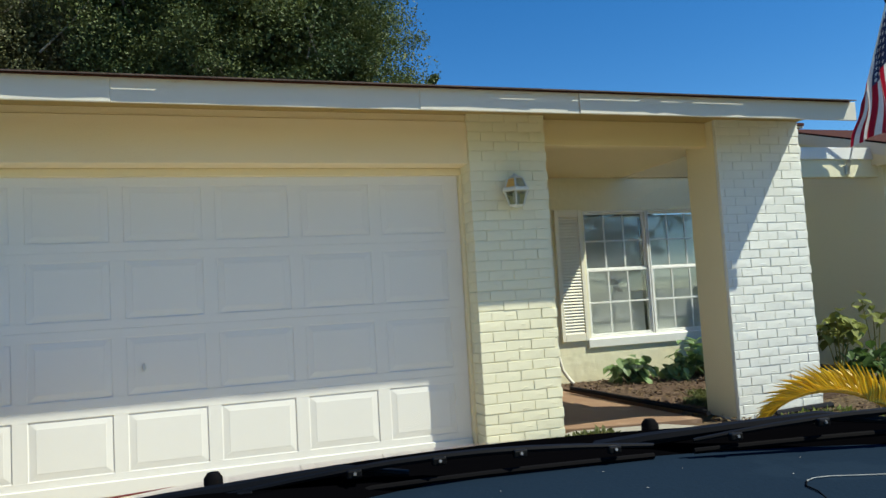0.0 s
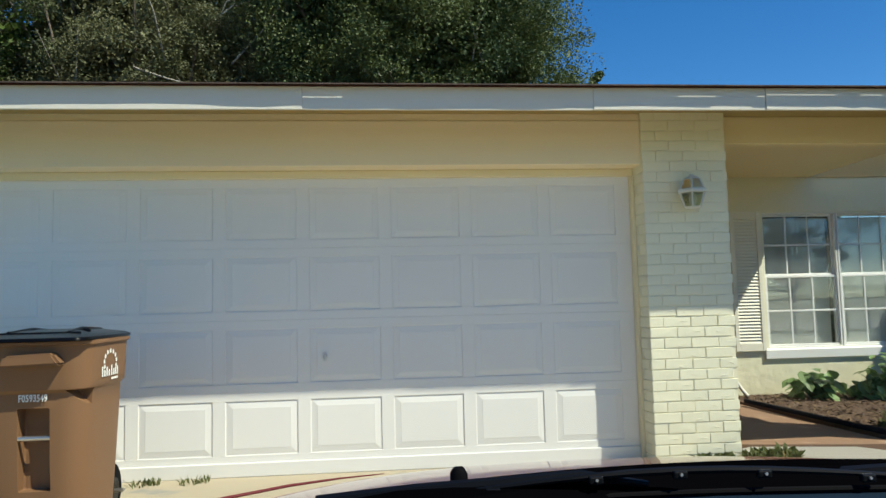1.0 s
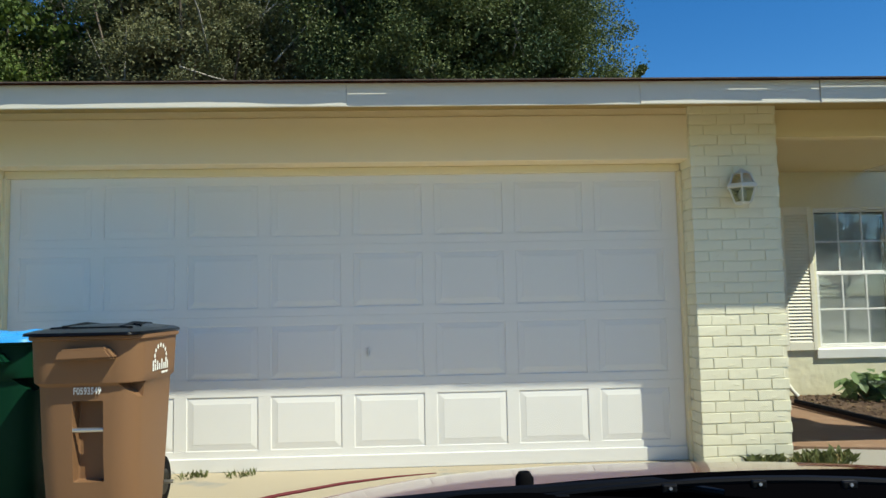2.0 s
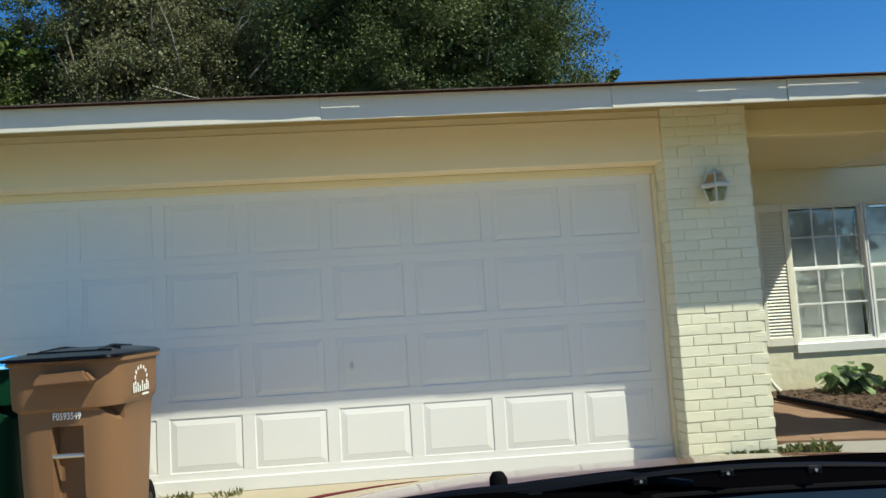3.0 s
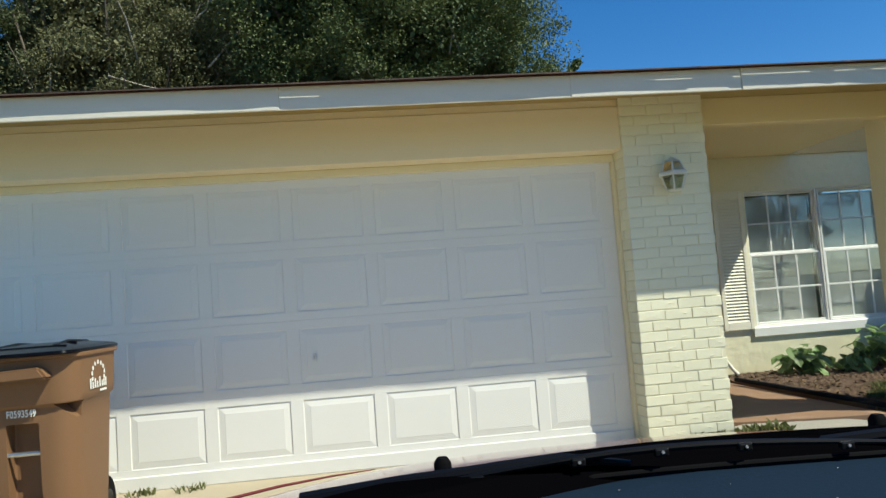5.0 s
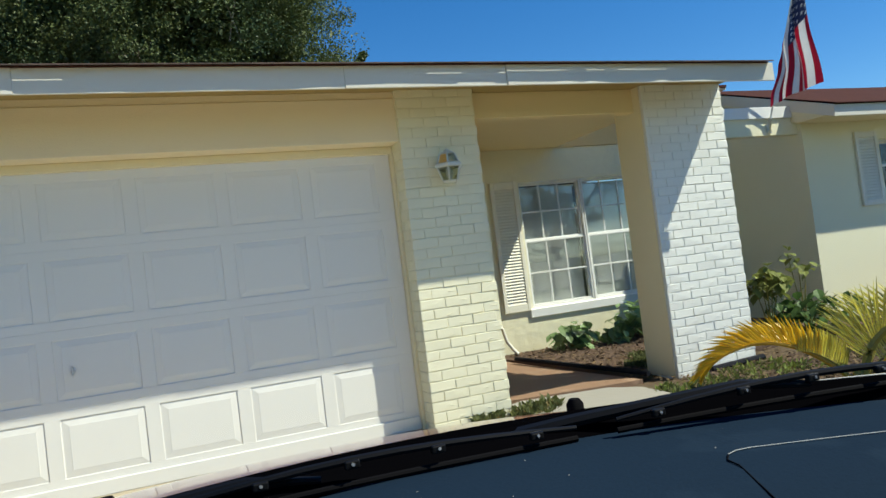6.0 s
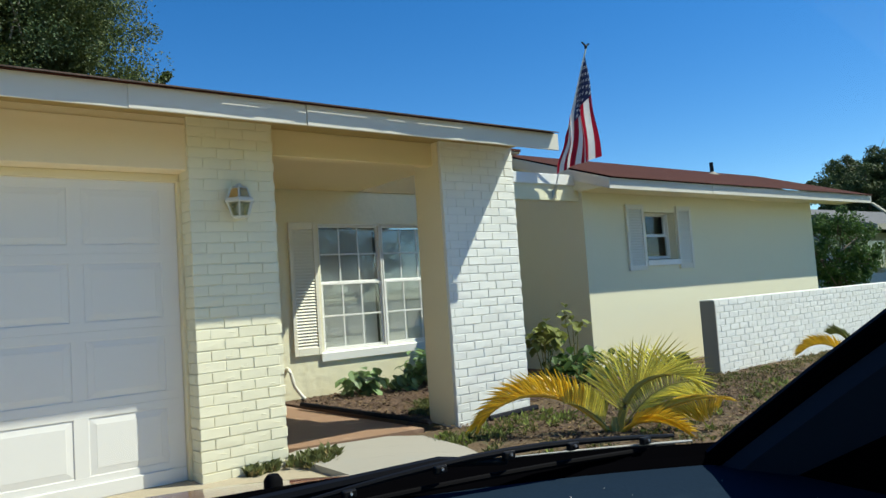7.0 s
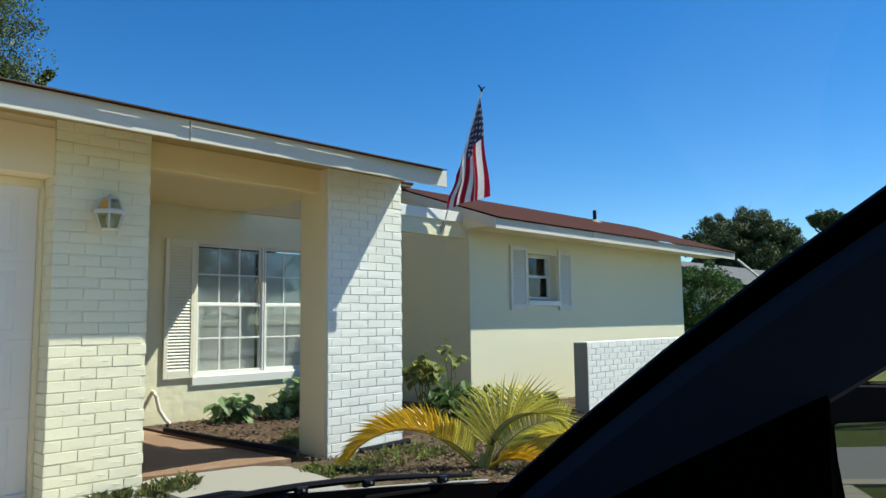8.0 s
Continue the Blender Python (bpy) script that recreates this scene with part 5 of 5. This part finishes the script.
part("roof", bm, GREY_ROOF, nb, "grey shingle roof")
part("fascia", B(25.4, 38.6, 9.86, 9.90, 2.32, 2.50), GREY_TRIM_SHADED_END, nb, "grey-white fascia")
bm = bmesh.new()
prism(bm, [(9.90, 3.18), (9.18, 2.51), (9.18, 2.45), (9.90, 3.11)], 25.2, 25.4, "x")
part("rake_board", bm, GREY_TRIM_SHADED_END, nb, "grey-white sloping rake board")
w = part("window", B(29.0, 30.5, 11.66, 11.70, 0.9, 2.1), GLASS, nb)
part("frame", box(box(bmesh.new(), 28.92, 29.0, 11.64, 11.72, 0.82, 2.18), 30.5, 30.58, 11.64, 11.72, 0.82, 2.18), TRIM_WHITE, w)

# ---------------------------------------------------------------- the car that carries the view
CX = 0.63
car = thing("car", (CX, 0.2, -0.03), "parked deep red compact car with a dark interior", "car")


def hood_z(x, y):
    s = abs(x - CX) / 0.74
    f = max(0.0, (y - 1.02) / 1.05)
    return 0.942 - 0.060 * s ** 3 - 0.10 * f ** 2 - 0.135 * f


NXH, NYH = 36, 22
vs, fs = [], []
for j in range(NYH + 1):
    y0 = 1.02 + 1.08 * j / NYH
    for i in range(NXH + 1):
        s = -1 + 2 * i / NXH
        x = CX + s * (0.74 - 0.10 * (j / NYH) ** 2)
        y = y0 - 0.13 * s * s
        vs.append((x, y, hood_z(x, y0)))
for j in range(NYH):
    for i in range(NXH):
        fs.append((j * (NXH + 1) + i, j * (NXH + 1) + i + 1, (j + 1) * (NXH + 1) + i + 1, (j + 1) * (NXH + 1) + i))
raw("hood", vs, fs, CAR_RED, car, "glossy deep red bonnet", smooth=True)
part("bonnet_edge", tube(bmesh.new(), [(x, y, hood_z(x, y) + 0.001) for x, y in ((-0.10, 1.585), (-0.03, 1.635), (0.09, 1.685), (0.19, 1.725), (0.28, 1.755))],
                         [0.0035, 0.0035, 0.003, 0.002, 0.001], 8), EDGE_RED, car, "rolled dull red edge of the bonnet", smooth=True)
for s in (-1, 1):
    prof = [(-1.9, 0.62), (-1.85, 0.86), (0.55, 0.85), (1.0, 0.80), (1.75, 0.70), (2.02, 0.62), (2.05, 0.32), (1.80, 0.22), (1.62, 0.56), (1.30, 0.62), (0.98, 0.56), (0.85, 0.20),
            (-0.95, 0.20), (-1.02, 0.56), (-1.32, 0.62), (-1.64, 0.56), (-1.75, 0.26), (-1.95, 0.32)]
    bm = bmesh.new()
    prism(bm, prof, CX + s * 0.745, CX + s * 0.80, "x")
    part("side_panel", bm, CAR_RED, car)
    for wy in (1.30, -1.33):
        wheel = part("wheel", tube(bmesh.new(), [(CX + s * 0.62, wy, 0.265), (CX + s * 0.64, wy, 0.265), (CX + s * 0.77, wy, 0.265), (CX + s * 0.79, wy, 0.265)], [0.27, 0.295, 0.295, 0.27], 28), BLACK_RUBBER, car, smooth=True)
        part("rim", tube(bmesh.new(), [(CX + s * 0.77, wy, 0.265), (CX + s * 0.797, wy, 0.265)], [0.19, 0.17], 20), STEEL, wheel, "grey wheel rim")
    part("headlight", B(CX + s * 0.42 - 0.14, CX + s * 0.42 + 0.14, 2.03, 2.105, 0.50, 0.60, 0.02, 2), RIVET, car)
part("front_bumper", B(CX - 0.79, CX + 0.79, 2.0, 2.10, 0.18, 0.62, 0.04, 3), CAR_RED, car)
part("rear_panel", B(CX - 0.79, CX + 0.79, -2.0, -1.88, 0.25, 0.90, 0.04, 3), CAR_RED, car)
part("floor_pan", B(CX - 0.74, CX + 0.74, -1.88, 0.98, 0.20, 0.26), PILLAR, car)
part("firewall", B(CX - 0.72, CX + 0.72, 0.94, 0.975, 0.26, 0.80), PILLAR, car)
part("boot_deck", B(CX - 0.74, CX + 0.74, -1.9, -1.30, 0.86, 0.90, 0.01), CAR_RED, car)
part("rear_seat", B(CX - 0.70, CX + 0.70, -1.30, -1.10, 0.26, 0.95, 0.05, 3), PILLAR, car)


def base_line(s):
    """Foot of the windscreen, s from -1 at one side to 1 at the other."""
    lift = 0.016 * min(1.0, max(0.0, (s + 0.6) / 0.6))
    return Vector((CX + s * 0.70, 0.985 - 0.235 * s * s, 0.938 + lift - 0.004 * s * s))


def top_line(s):
    return Vector((CX + s * 0.60, 0.03 - 0.10 * s * s, 1.40))


vs, fs, N, M = [], [], 18, 8
for j in range(M + 1):
    for i in range(N + 1):
        s = -1 + 2 * i / N
        vs.append(tuple(base_line(s).lerp(top_line(s), j / M) + Vector((0, 0, 0.035 * math.sin(math.pi * j / M)))))
for j in range(M):
    for i in range(N):
        fs.append((j * (N + 1) + i, j * (N + 1) + i + 1, (j + 1) * (N + 1) + i + 1, (j + 1) * (N + 1) + i))
ws = raw("windscreen", vs, fs, CAR_GLASS, car, "clear windscreen glass", smooth=True)
ws.visible_shadow = False
# cowl between bonnet and glass
vs, fs = [], []
PROF = [(0.055, -0.004), (0.03, -0.004), (0.005, -0.006), (-0.02, -0.012), (-0.05, -0.05)]
for i in range(41):
    s = -1 + i / 20
    b = base_line(s)
    for dy, dz in PROF:
        vs.append((b.x, b.y + dy, b.z + dz - 0.045 * max(0, -s - 0.35) ** 1.5 + 0.016 * max(0, min(1, -s / 0.6))))
for i in range(40):
    for k in range(len(PROF) - 1):
        a = i * len(PROF) + k
        fs.append((a, a + 1, a + 1 + len(PROF), a + len(PROF)))
raw("cowl", vs, fs, FRIT, car, "black plastic cowl", smooth=True)
# dashboard top with its airbag lid
vs, fs = [], []
ND = 40
DP = [(0.002, -0.050), (-0.002, -0.024), (-0.014, -0.019), (-0.08, -0.020), (-0.20, -0.028), (-0.30, -0.050), (-0.34, -0.10), (-0.35, -0.30)]
for i in range(ND + 1):
    s = -1 + 2 * i / ND
    b = base_line(s * 1.07)
    for dy, dz in DP:
        vs.append((b.x, b.y + dy, b.z + dz - 0.02 * max(0, -s) ** 2))
for i in range(ND):
    for k in range(len(DP) - 1):
        a = i * len(DP) + k
        fs.append((a, a + 1, a + 1 + len(DP), a + len(DP)))
dash = raw("dashboard", vs, fs, DASH, car, "dark slate vinyl dashboard, dusty", smooth=True)
ring = [(0.883, 0.667), (0.910, 0.735), (0.931, 0.797), (0.933, 0.814), (0.944, 0.825), (0.958, 0.829), (0.975, 0.826), (1.06, 0.793), (1.16, 0.750), (1.215, 0.717), (1.234, 0.702), (1.242, 0.686), (1.238, 0.668), (1.211, 0.600)]


def dash_z(x, y):
    b = base_line((x - CX) / 0.70)
    d = y - b.y
    for (d0, z0), (d1, z1) in zip(DP, DP[1:]):
        if d1 <= d <= d0:
            return b.z + z0 + (z1 - z0) * (d - d0) / (d1 - d0)
    return 0.90


lid_pts = [Vector((x, y, dash_z(x, y) + 0.0012)) for x, y in ((u - 0.023, w - 0.040) for u, w in ring)]
# lid outline: pale along the far edge, black at both sides
part("airbag_seam", tube(bmesh.new(), lid_pts[4:11], 0.0005, 6), SEAM, dash, "pale seam along the far edge of the airbag lid")
for q in (lid_pts[:5], lid_pts[10:]):
    part("airbag_groove", tube(bmesh.new(), q, 0.0008, 6), BLACK_RUBBER, dash, "dark groove beside the airbag lid")
# black band fired onto the foot of the glass, and a pale tube painted as the sunlit cowl edge outside it
vs, fs = [], []
for i in range(44):
    s_ = -1 + i / 20
    for dy, dz in ((0.004, 0.0015), (-0.03, -0.022), (-0.055, -0.055)):
        vs.append(tuple(base_line(s_) + Vector((0, dy, dz))))
for i in range(43):
    for k in (0, 1):
        fs.append((3 * i + k, 3 * i + 3 + k, 3 * i + 4 + k, 3 * i + 1 + k))
raw("glass_band", vs, fs, FRIT, ws, "black band along the foot of the windscreen", smooth=True)
lip = [base_line(0.66 + 0.34 * k / 10) + Vector((0, 0.006, 0.0045)) for k in range(11)]
part("cowl_lip", tube(bmesh.new(), lip, [0.0005 + 0.00011 * k for k in range(11)], 6), GLINT_DUST, car, "pale line added as sunlight on the cowl's edge")
# specks of dust on the vinyl
r = random.Random(8)
vs, fs = [], []
for k in range(40):
    x, y = r.uniform(0.2, 1.3), 0
    b = base_line((x - CX) / 0.70)
    y = b.y - r.uniform(0.06, 0.28)
    q, e = Vector((x, y, dash_z(x, y) + 0.0012)), r.uniform(0.0004, 0.0011)
    n0 = len(vs)
    vs += [tuple(q + Vector((e * math.cos(a), e * math.sin(a), 0))) for a in (0.3, 1.9, 3.3, 4.9)]
    fs.append((n0, n0 + 1, n0 + 2, n0 + 3))
tagged(raw("dust_speck", vs, fs, GLINT_DUST, dash, "pale specks of dust"), kind="stuff")
# roof, header, pillars
bm = bmesh.new()
loft(bm, [[(CX - 0.60, -0.08, 1.385), (CX + 0.60, -0.08, 1.385), (CX + 0.60, -0.08, 1.42), (CX, 0.03, 1.45), (CX - 0.60, -0.08, 1.42)],
          [(CX - 0.60, -0.6, 1.40), (CX + 0.60, -0.6, 1.40), (CX + 0.60, -0.6, 1.46), (CX, -0.6, 1.49), (CX - 0.60, -0.6, 1.46)],
          [(CX - 0.56, -1.35, 1.33), (CX + 0.56, -1.35, 1.33), (CX + 0.56, -1.35, 1.37), (CX, -1.35, 1.40), (CX - 0.56, -1.35, 1.37)]])
part("roof", bm, CAR_RED, car, "deep red roof")
part("headliner", B(CX - 0.58, CX + 0.58, -1.3, -0.10, 1.365, 1.383), PILLAR, car, "dark headliner")
for s in (-1, 1):
    a, b = base_line(s * 0.985), top_line(s)
    a, b = a + Vector((0, -0.05, -0.046 if s > 0 else -0.03)), b + Vector((0, 0.0, 0.0))
    if s > 0:
        a, b = a + Vector((0.063, 0.052, -0.024)), b + Vector((0.055, -0.015, 0.022))
    bm = bmesh.new()
    rings = []
    for k in range(9):
        p = a.lerp(b, k / 8) + Vector((0, 0, 0.035 * math.sin(math.pi * k / 8)))
        back = 0.075
        rings.append([p + Vector((-s * 0.041, 0.049, 0.012)), p + Vector((s * 0.055, 0.0, 0.015)), p + Vector((s * 0.075, -back * 0.8, -0.012)), p + Vector((s * 0.045, -back, -0.045)),
                      p + Vector((s * 0.005, -back * 0.9, -0.050)), p + Vector((-s * 0.051, 0.011, -0.012))])
    loft(bm, rings)
    part("a_pillar", bm, PILLAR, car, "dark windscreen pillar", smooth=True)
    part("pillar_seal", tube(bmesh.new(), [q[0].lerp(q[5], 0.35) + Vector((s * 0.004, 0.0, 0.0)) for q in rings], 0.0125, 8), FRIT, car, "black rubber seal between pillar and glass", smooth=True)
    # door top, quarter and rear pillars
    part("door", B(CX + s * 0.68, CX + s * 0.744, -1.2, 0.70, 0.30, 0.875, 0.012, 2), PILLAR, car, "dark door card")
    bm = bmesh.new()
    prism(bm, [(0.80, 0.78), (0.357, 0.78), (0.354, 1.098), (0.42, 1.075), (0.52, 1.03), (0.74, 0.93)], CX + s * 0.715, CX + s * 0.722, "x")
    part("quarter_trim", bm, FRIT, car, "dark triangular mirror trim")
    part("rear_pillar", tube(bmesh.new(), [(CX + s * 0.72, -1.62, 0.86), (CX + s * 0.58, -1.22, 1.36)], 0.05, 8), CAR_RED, car)
    part("middle_pillar", tube(bmesh.new(), [(CX + s * 0.72, -0.75, 0.86), (CX + s * 0.61, -0.70, 1.39)], 0.03, 8), PILLAR, car)
# door mirror, turned towards the seats
MIR = pose(1.690, 0.386, 0.958, 0, 0, -33)
bm = bmesh.new()
rings = []
for dy, k in ((0.095, 0.45), (0.07, 0.8), (0.03, 0.97), (-0.012, 1.0), (-0.02, 0.985)):
    rings.append([MIR @ Vector((0.120 * k * sx, dy, 0.088 * k * sz)) for sx, sz in ((-1, -0.75), (-0.85, -1), (0.85, -1), (1, -0.7), (1, 0.6), (0.85, 1.2), (-0.85, 1.3), (-1, 1.1))])
loft(bm, rings)
mirror = part("door_mirror", bm, BLACK_RUBBER, car, "black and red door mirror housing", smooth=True)
bm = bmesh.new()
rings = []
for dy, k in ((0.10, 0.40), (0.075, 0.82), (0.033, 1.0), (-0.004, 1.03)):
    rings.append([MIR @ Vector((0.120 * k * sx, dy, 0.088 * k * sz)) for sx, sz in ((-1.0, 0.92), (-0.99, 1.10), (-0.85, 1.3), (0, 1.27), (0.85, 1.2), (1, 0.92))])
vs_ = [[bm.verts.new(p) for p in r] for r in rings]
for a, b in zip(vs_, vs_[1:]):
    for q in range(5):
        bm.faces.new((a[q], a[q + 1], b[q + 1], b[q]))
part("cap", bm, CAR_RED, mirror, "glossy red mirror cap", smooth=True)
part("stalk", B(1.40, 1.62, 0.40, 0.45, 0.885, 0.915, 0.01, 2), BLACK_PLASTIC, mirror)
bm = bmesh.new()
tilt = MIR @ pose(0.006, -0.027, -0.016, -3.5, 0, 0)
bm.faces.new([bm.verts.new(tilt @ Vector((0.105 * sx, 0, 0.084 * sz))) for sx, sz in
              ((-0.87, -0.8), (-0.75, -1), (0.85, -1), (1, -0.8), (1, 0.8), (0.93, 0.97), (-0.94, 1.0), (-1, 0.97), (-1, 0.5), (-0.96, 0.0), (-0.92, -0.4))])
part("mirror_glass", bm, MIRROR, mirror, "rear-view mirror glass")


# wipers and washer nozzles
def wiper(pivot, arm_end, blade_a, blade_b):
    arm = part("wiper_arm", tube(bmesh.new(), [pivot, Vector(pivot).lerp(Vector(arm_end), 0.3) + Vector((0, 0, 0.008)), Vector(pivot).lerp(Vector(arm_end), 0.8) + Vector((0, 0, 0.014)), arm_end],
                                 [0.010, 0.008, 0.006, 0.004], 8), BLACK_PLASTIC, car, "black wiper arm", smooth=True)
    a, b = Vector(blade_a), Vector(blade_b)
    d = b - a
    bm = bmesh.new()
    bow = lambda k, h: a.lerp(b, k) + Vector((0, 0, h * math.sin(math.pi * k)))
    tube(bm, [bow(k / 10, 0.016) + Vector((0, 0, 0.006)) for k in range(11)], [0.0025 + 0.0018 * math.sin(math.pi * k / 10) for k in range(11)], 8)
    part("wiper_blade", bm, BLACK_PLASTIC, arm, "black wiper blade frame", smooth=True)
    tube_b = tube(bmesh.new(), [bow(k / 10, 0.004) - Vector((0, 0, 0.006)) for k in range(11)], 0.0035, 8)
    part("wiper_rubber", tube_b, BLACK_RUBBER, arm, smooth=True)
    for k in (0.1, 0.32, 0.5, 0.68, 0.9):
        q = bow(k, 0.016) + Vector((0, -0.004, 0.006))
        part("clip", B(q.x - 0.008, q.x + 0.008, q.y - 0.004, q.y + 0.004, q.z - 0.008, q.z + 0.001, 0.002, 2), BLACK_PLASTIC, arm)
        part("rivet", tube(bmesh.new(), [q + Vector((0, -0.004, -0.003)), q + Vector((0, -0.006, -0.0025))], 0.0018, 8), RIVET, arm)


wiper((0.20, 1.000, 0.932), (0.56, 0.962, 0.946), (0.34, 0.975, 0.936), (0.84, 0.925, 0.944))
wiper((0.74, 0.995, 0.936), (1.10, 0.840, 0.962), (0.88, 0.905, 0.948), (1.32, 0.775, 0.954))
for x in (0.36, 0.903):
    bm = bmesh.new()
    loft(bm, [rounded(x - 0.010, x + 0.010, 1.015, 1.038, 0.930, 0.008), rounded(x - 0.010, x + 0.010, 1.016, 1.037, 0.953, 0.008), rounded(x - 0.006, x + 0.006, 1.020, 1.033, 0.959, 0.005)])
    part("washer_nozzle", bm, BLACK_RUBBER, car, smooth=True)

# ---------------------------------------------------------------- bricks laid on their walls
lay(column, BRICK_CREAM, (2.254, YC + 0.006, 0), (1, 0, 0), 0.654, -0.045, 2.565, seed=3)
lay(column, BRICK_CREAM, (2.262, 5.575, 0), (0, -1, 0), 0.268, -0.045, 2.565, phase=0.08, seed=4)
lay(pier, BRICK_WHITE, (4.520, YC + 0.006, 0), (1, 0, 0), 0.895, -0.045, 2.565, phase=0.06, seed=5)
lay(low, BRICK_WHITE, (8.44, 5.178, 0), (1, 0, 0), 4.968, -0.045, 0.872, limit=300, seed=6)
vs, fs = [], []
for c in range(12):
    x = 13.41 - (0.1035 if c % 2 else 0)
    while x < 17.0:
        a, b, z0, z1 = max(x, 13.409) + 0.004, min(x + LENGTH, 17.0) - 0.004, -0.045 + c * COURSE + 0.004, -0.045 + (c + 1) * COURSE - 0.004
        x += LENGTH
        if b - a < 0.03:
            continue
        k = len(vs)
        vs += [(a, 5.178, z0), (b, 5.178, z0), (b, 5.178, z1), (a, 5.178, z1), (a + 0.002, 5.172, z0 + 0.002), (b - 0.002, 5.172, z0 + 0.002), (b - 0.002, 5.172, z1 - 0.002), (a + 0.002, 5.172, z1 - 0.002)]
        fs += [(k + 4, k + 5, k + 6, k + 7), (k, k + 1, k + 5, k + 4), (k + 1, k + 2, k + 6, k + 5), (k + 2, k + 3, k + 7, k + 6), (k + 3, k, k + 4, k + 7)]
far_bricks = raw("far_bricks", vs, fs, BRICK_WHITE)
far_bricks.parent = low
tagged(far_bricks, kind="stuff")
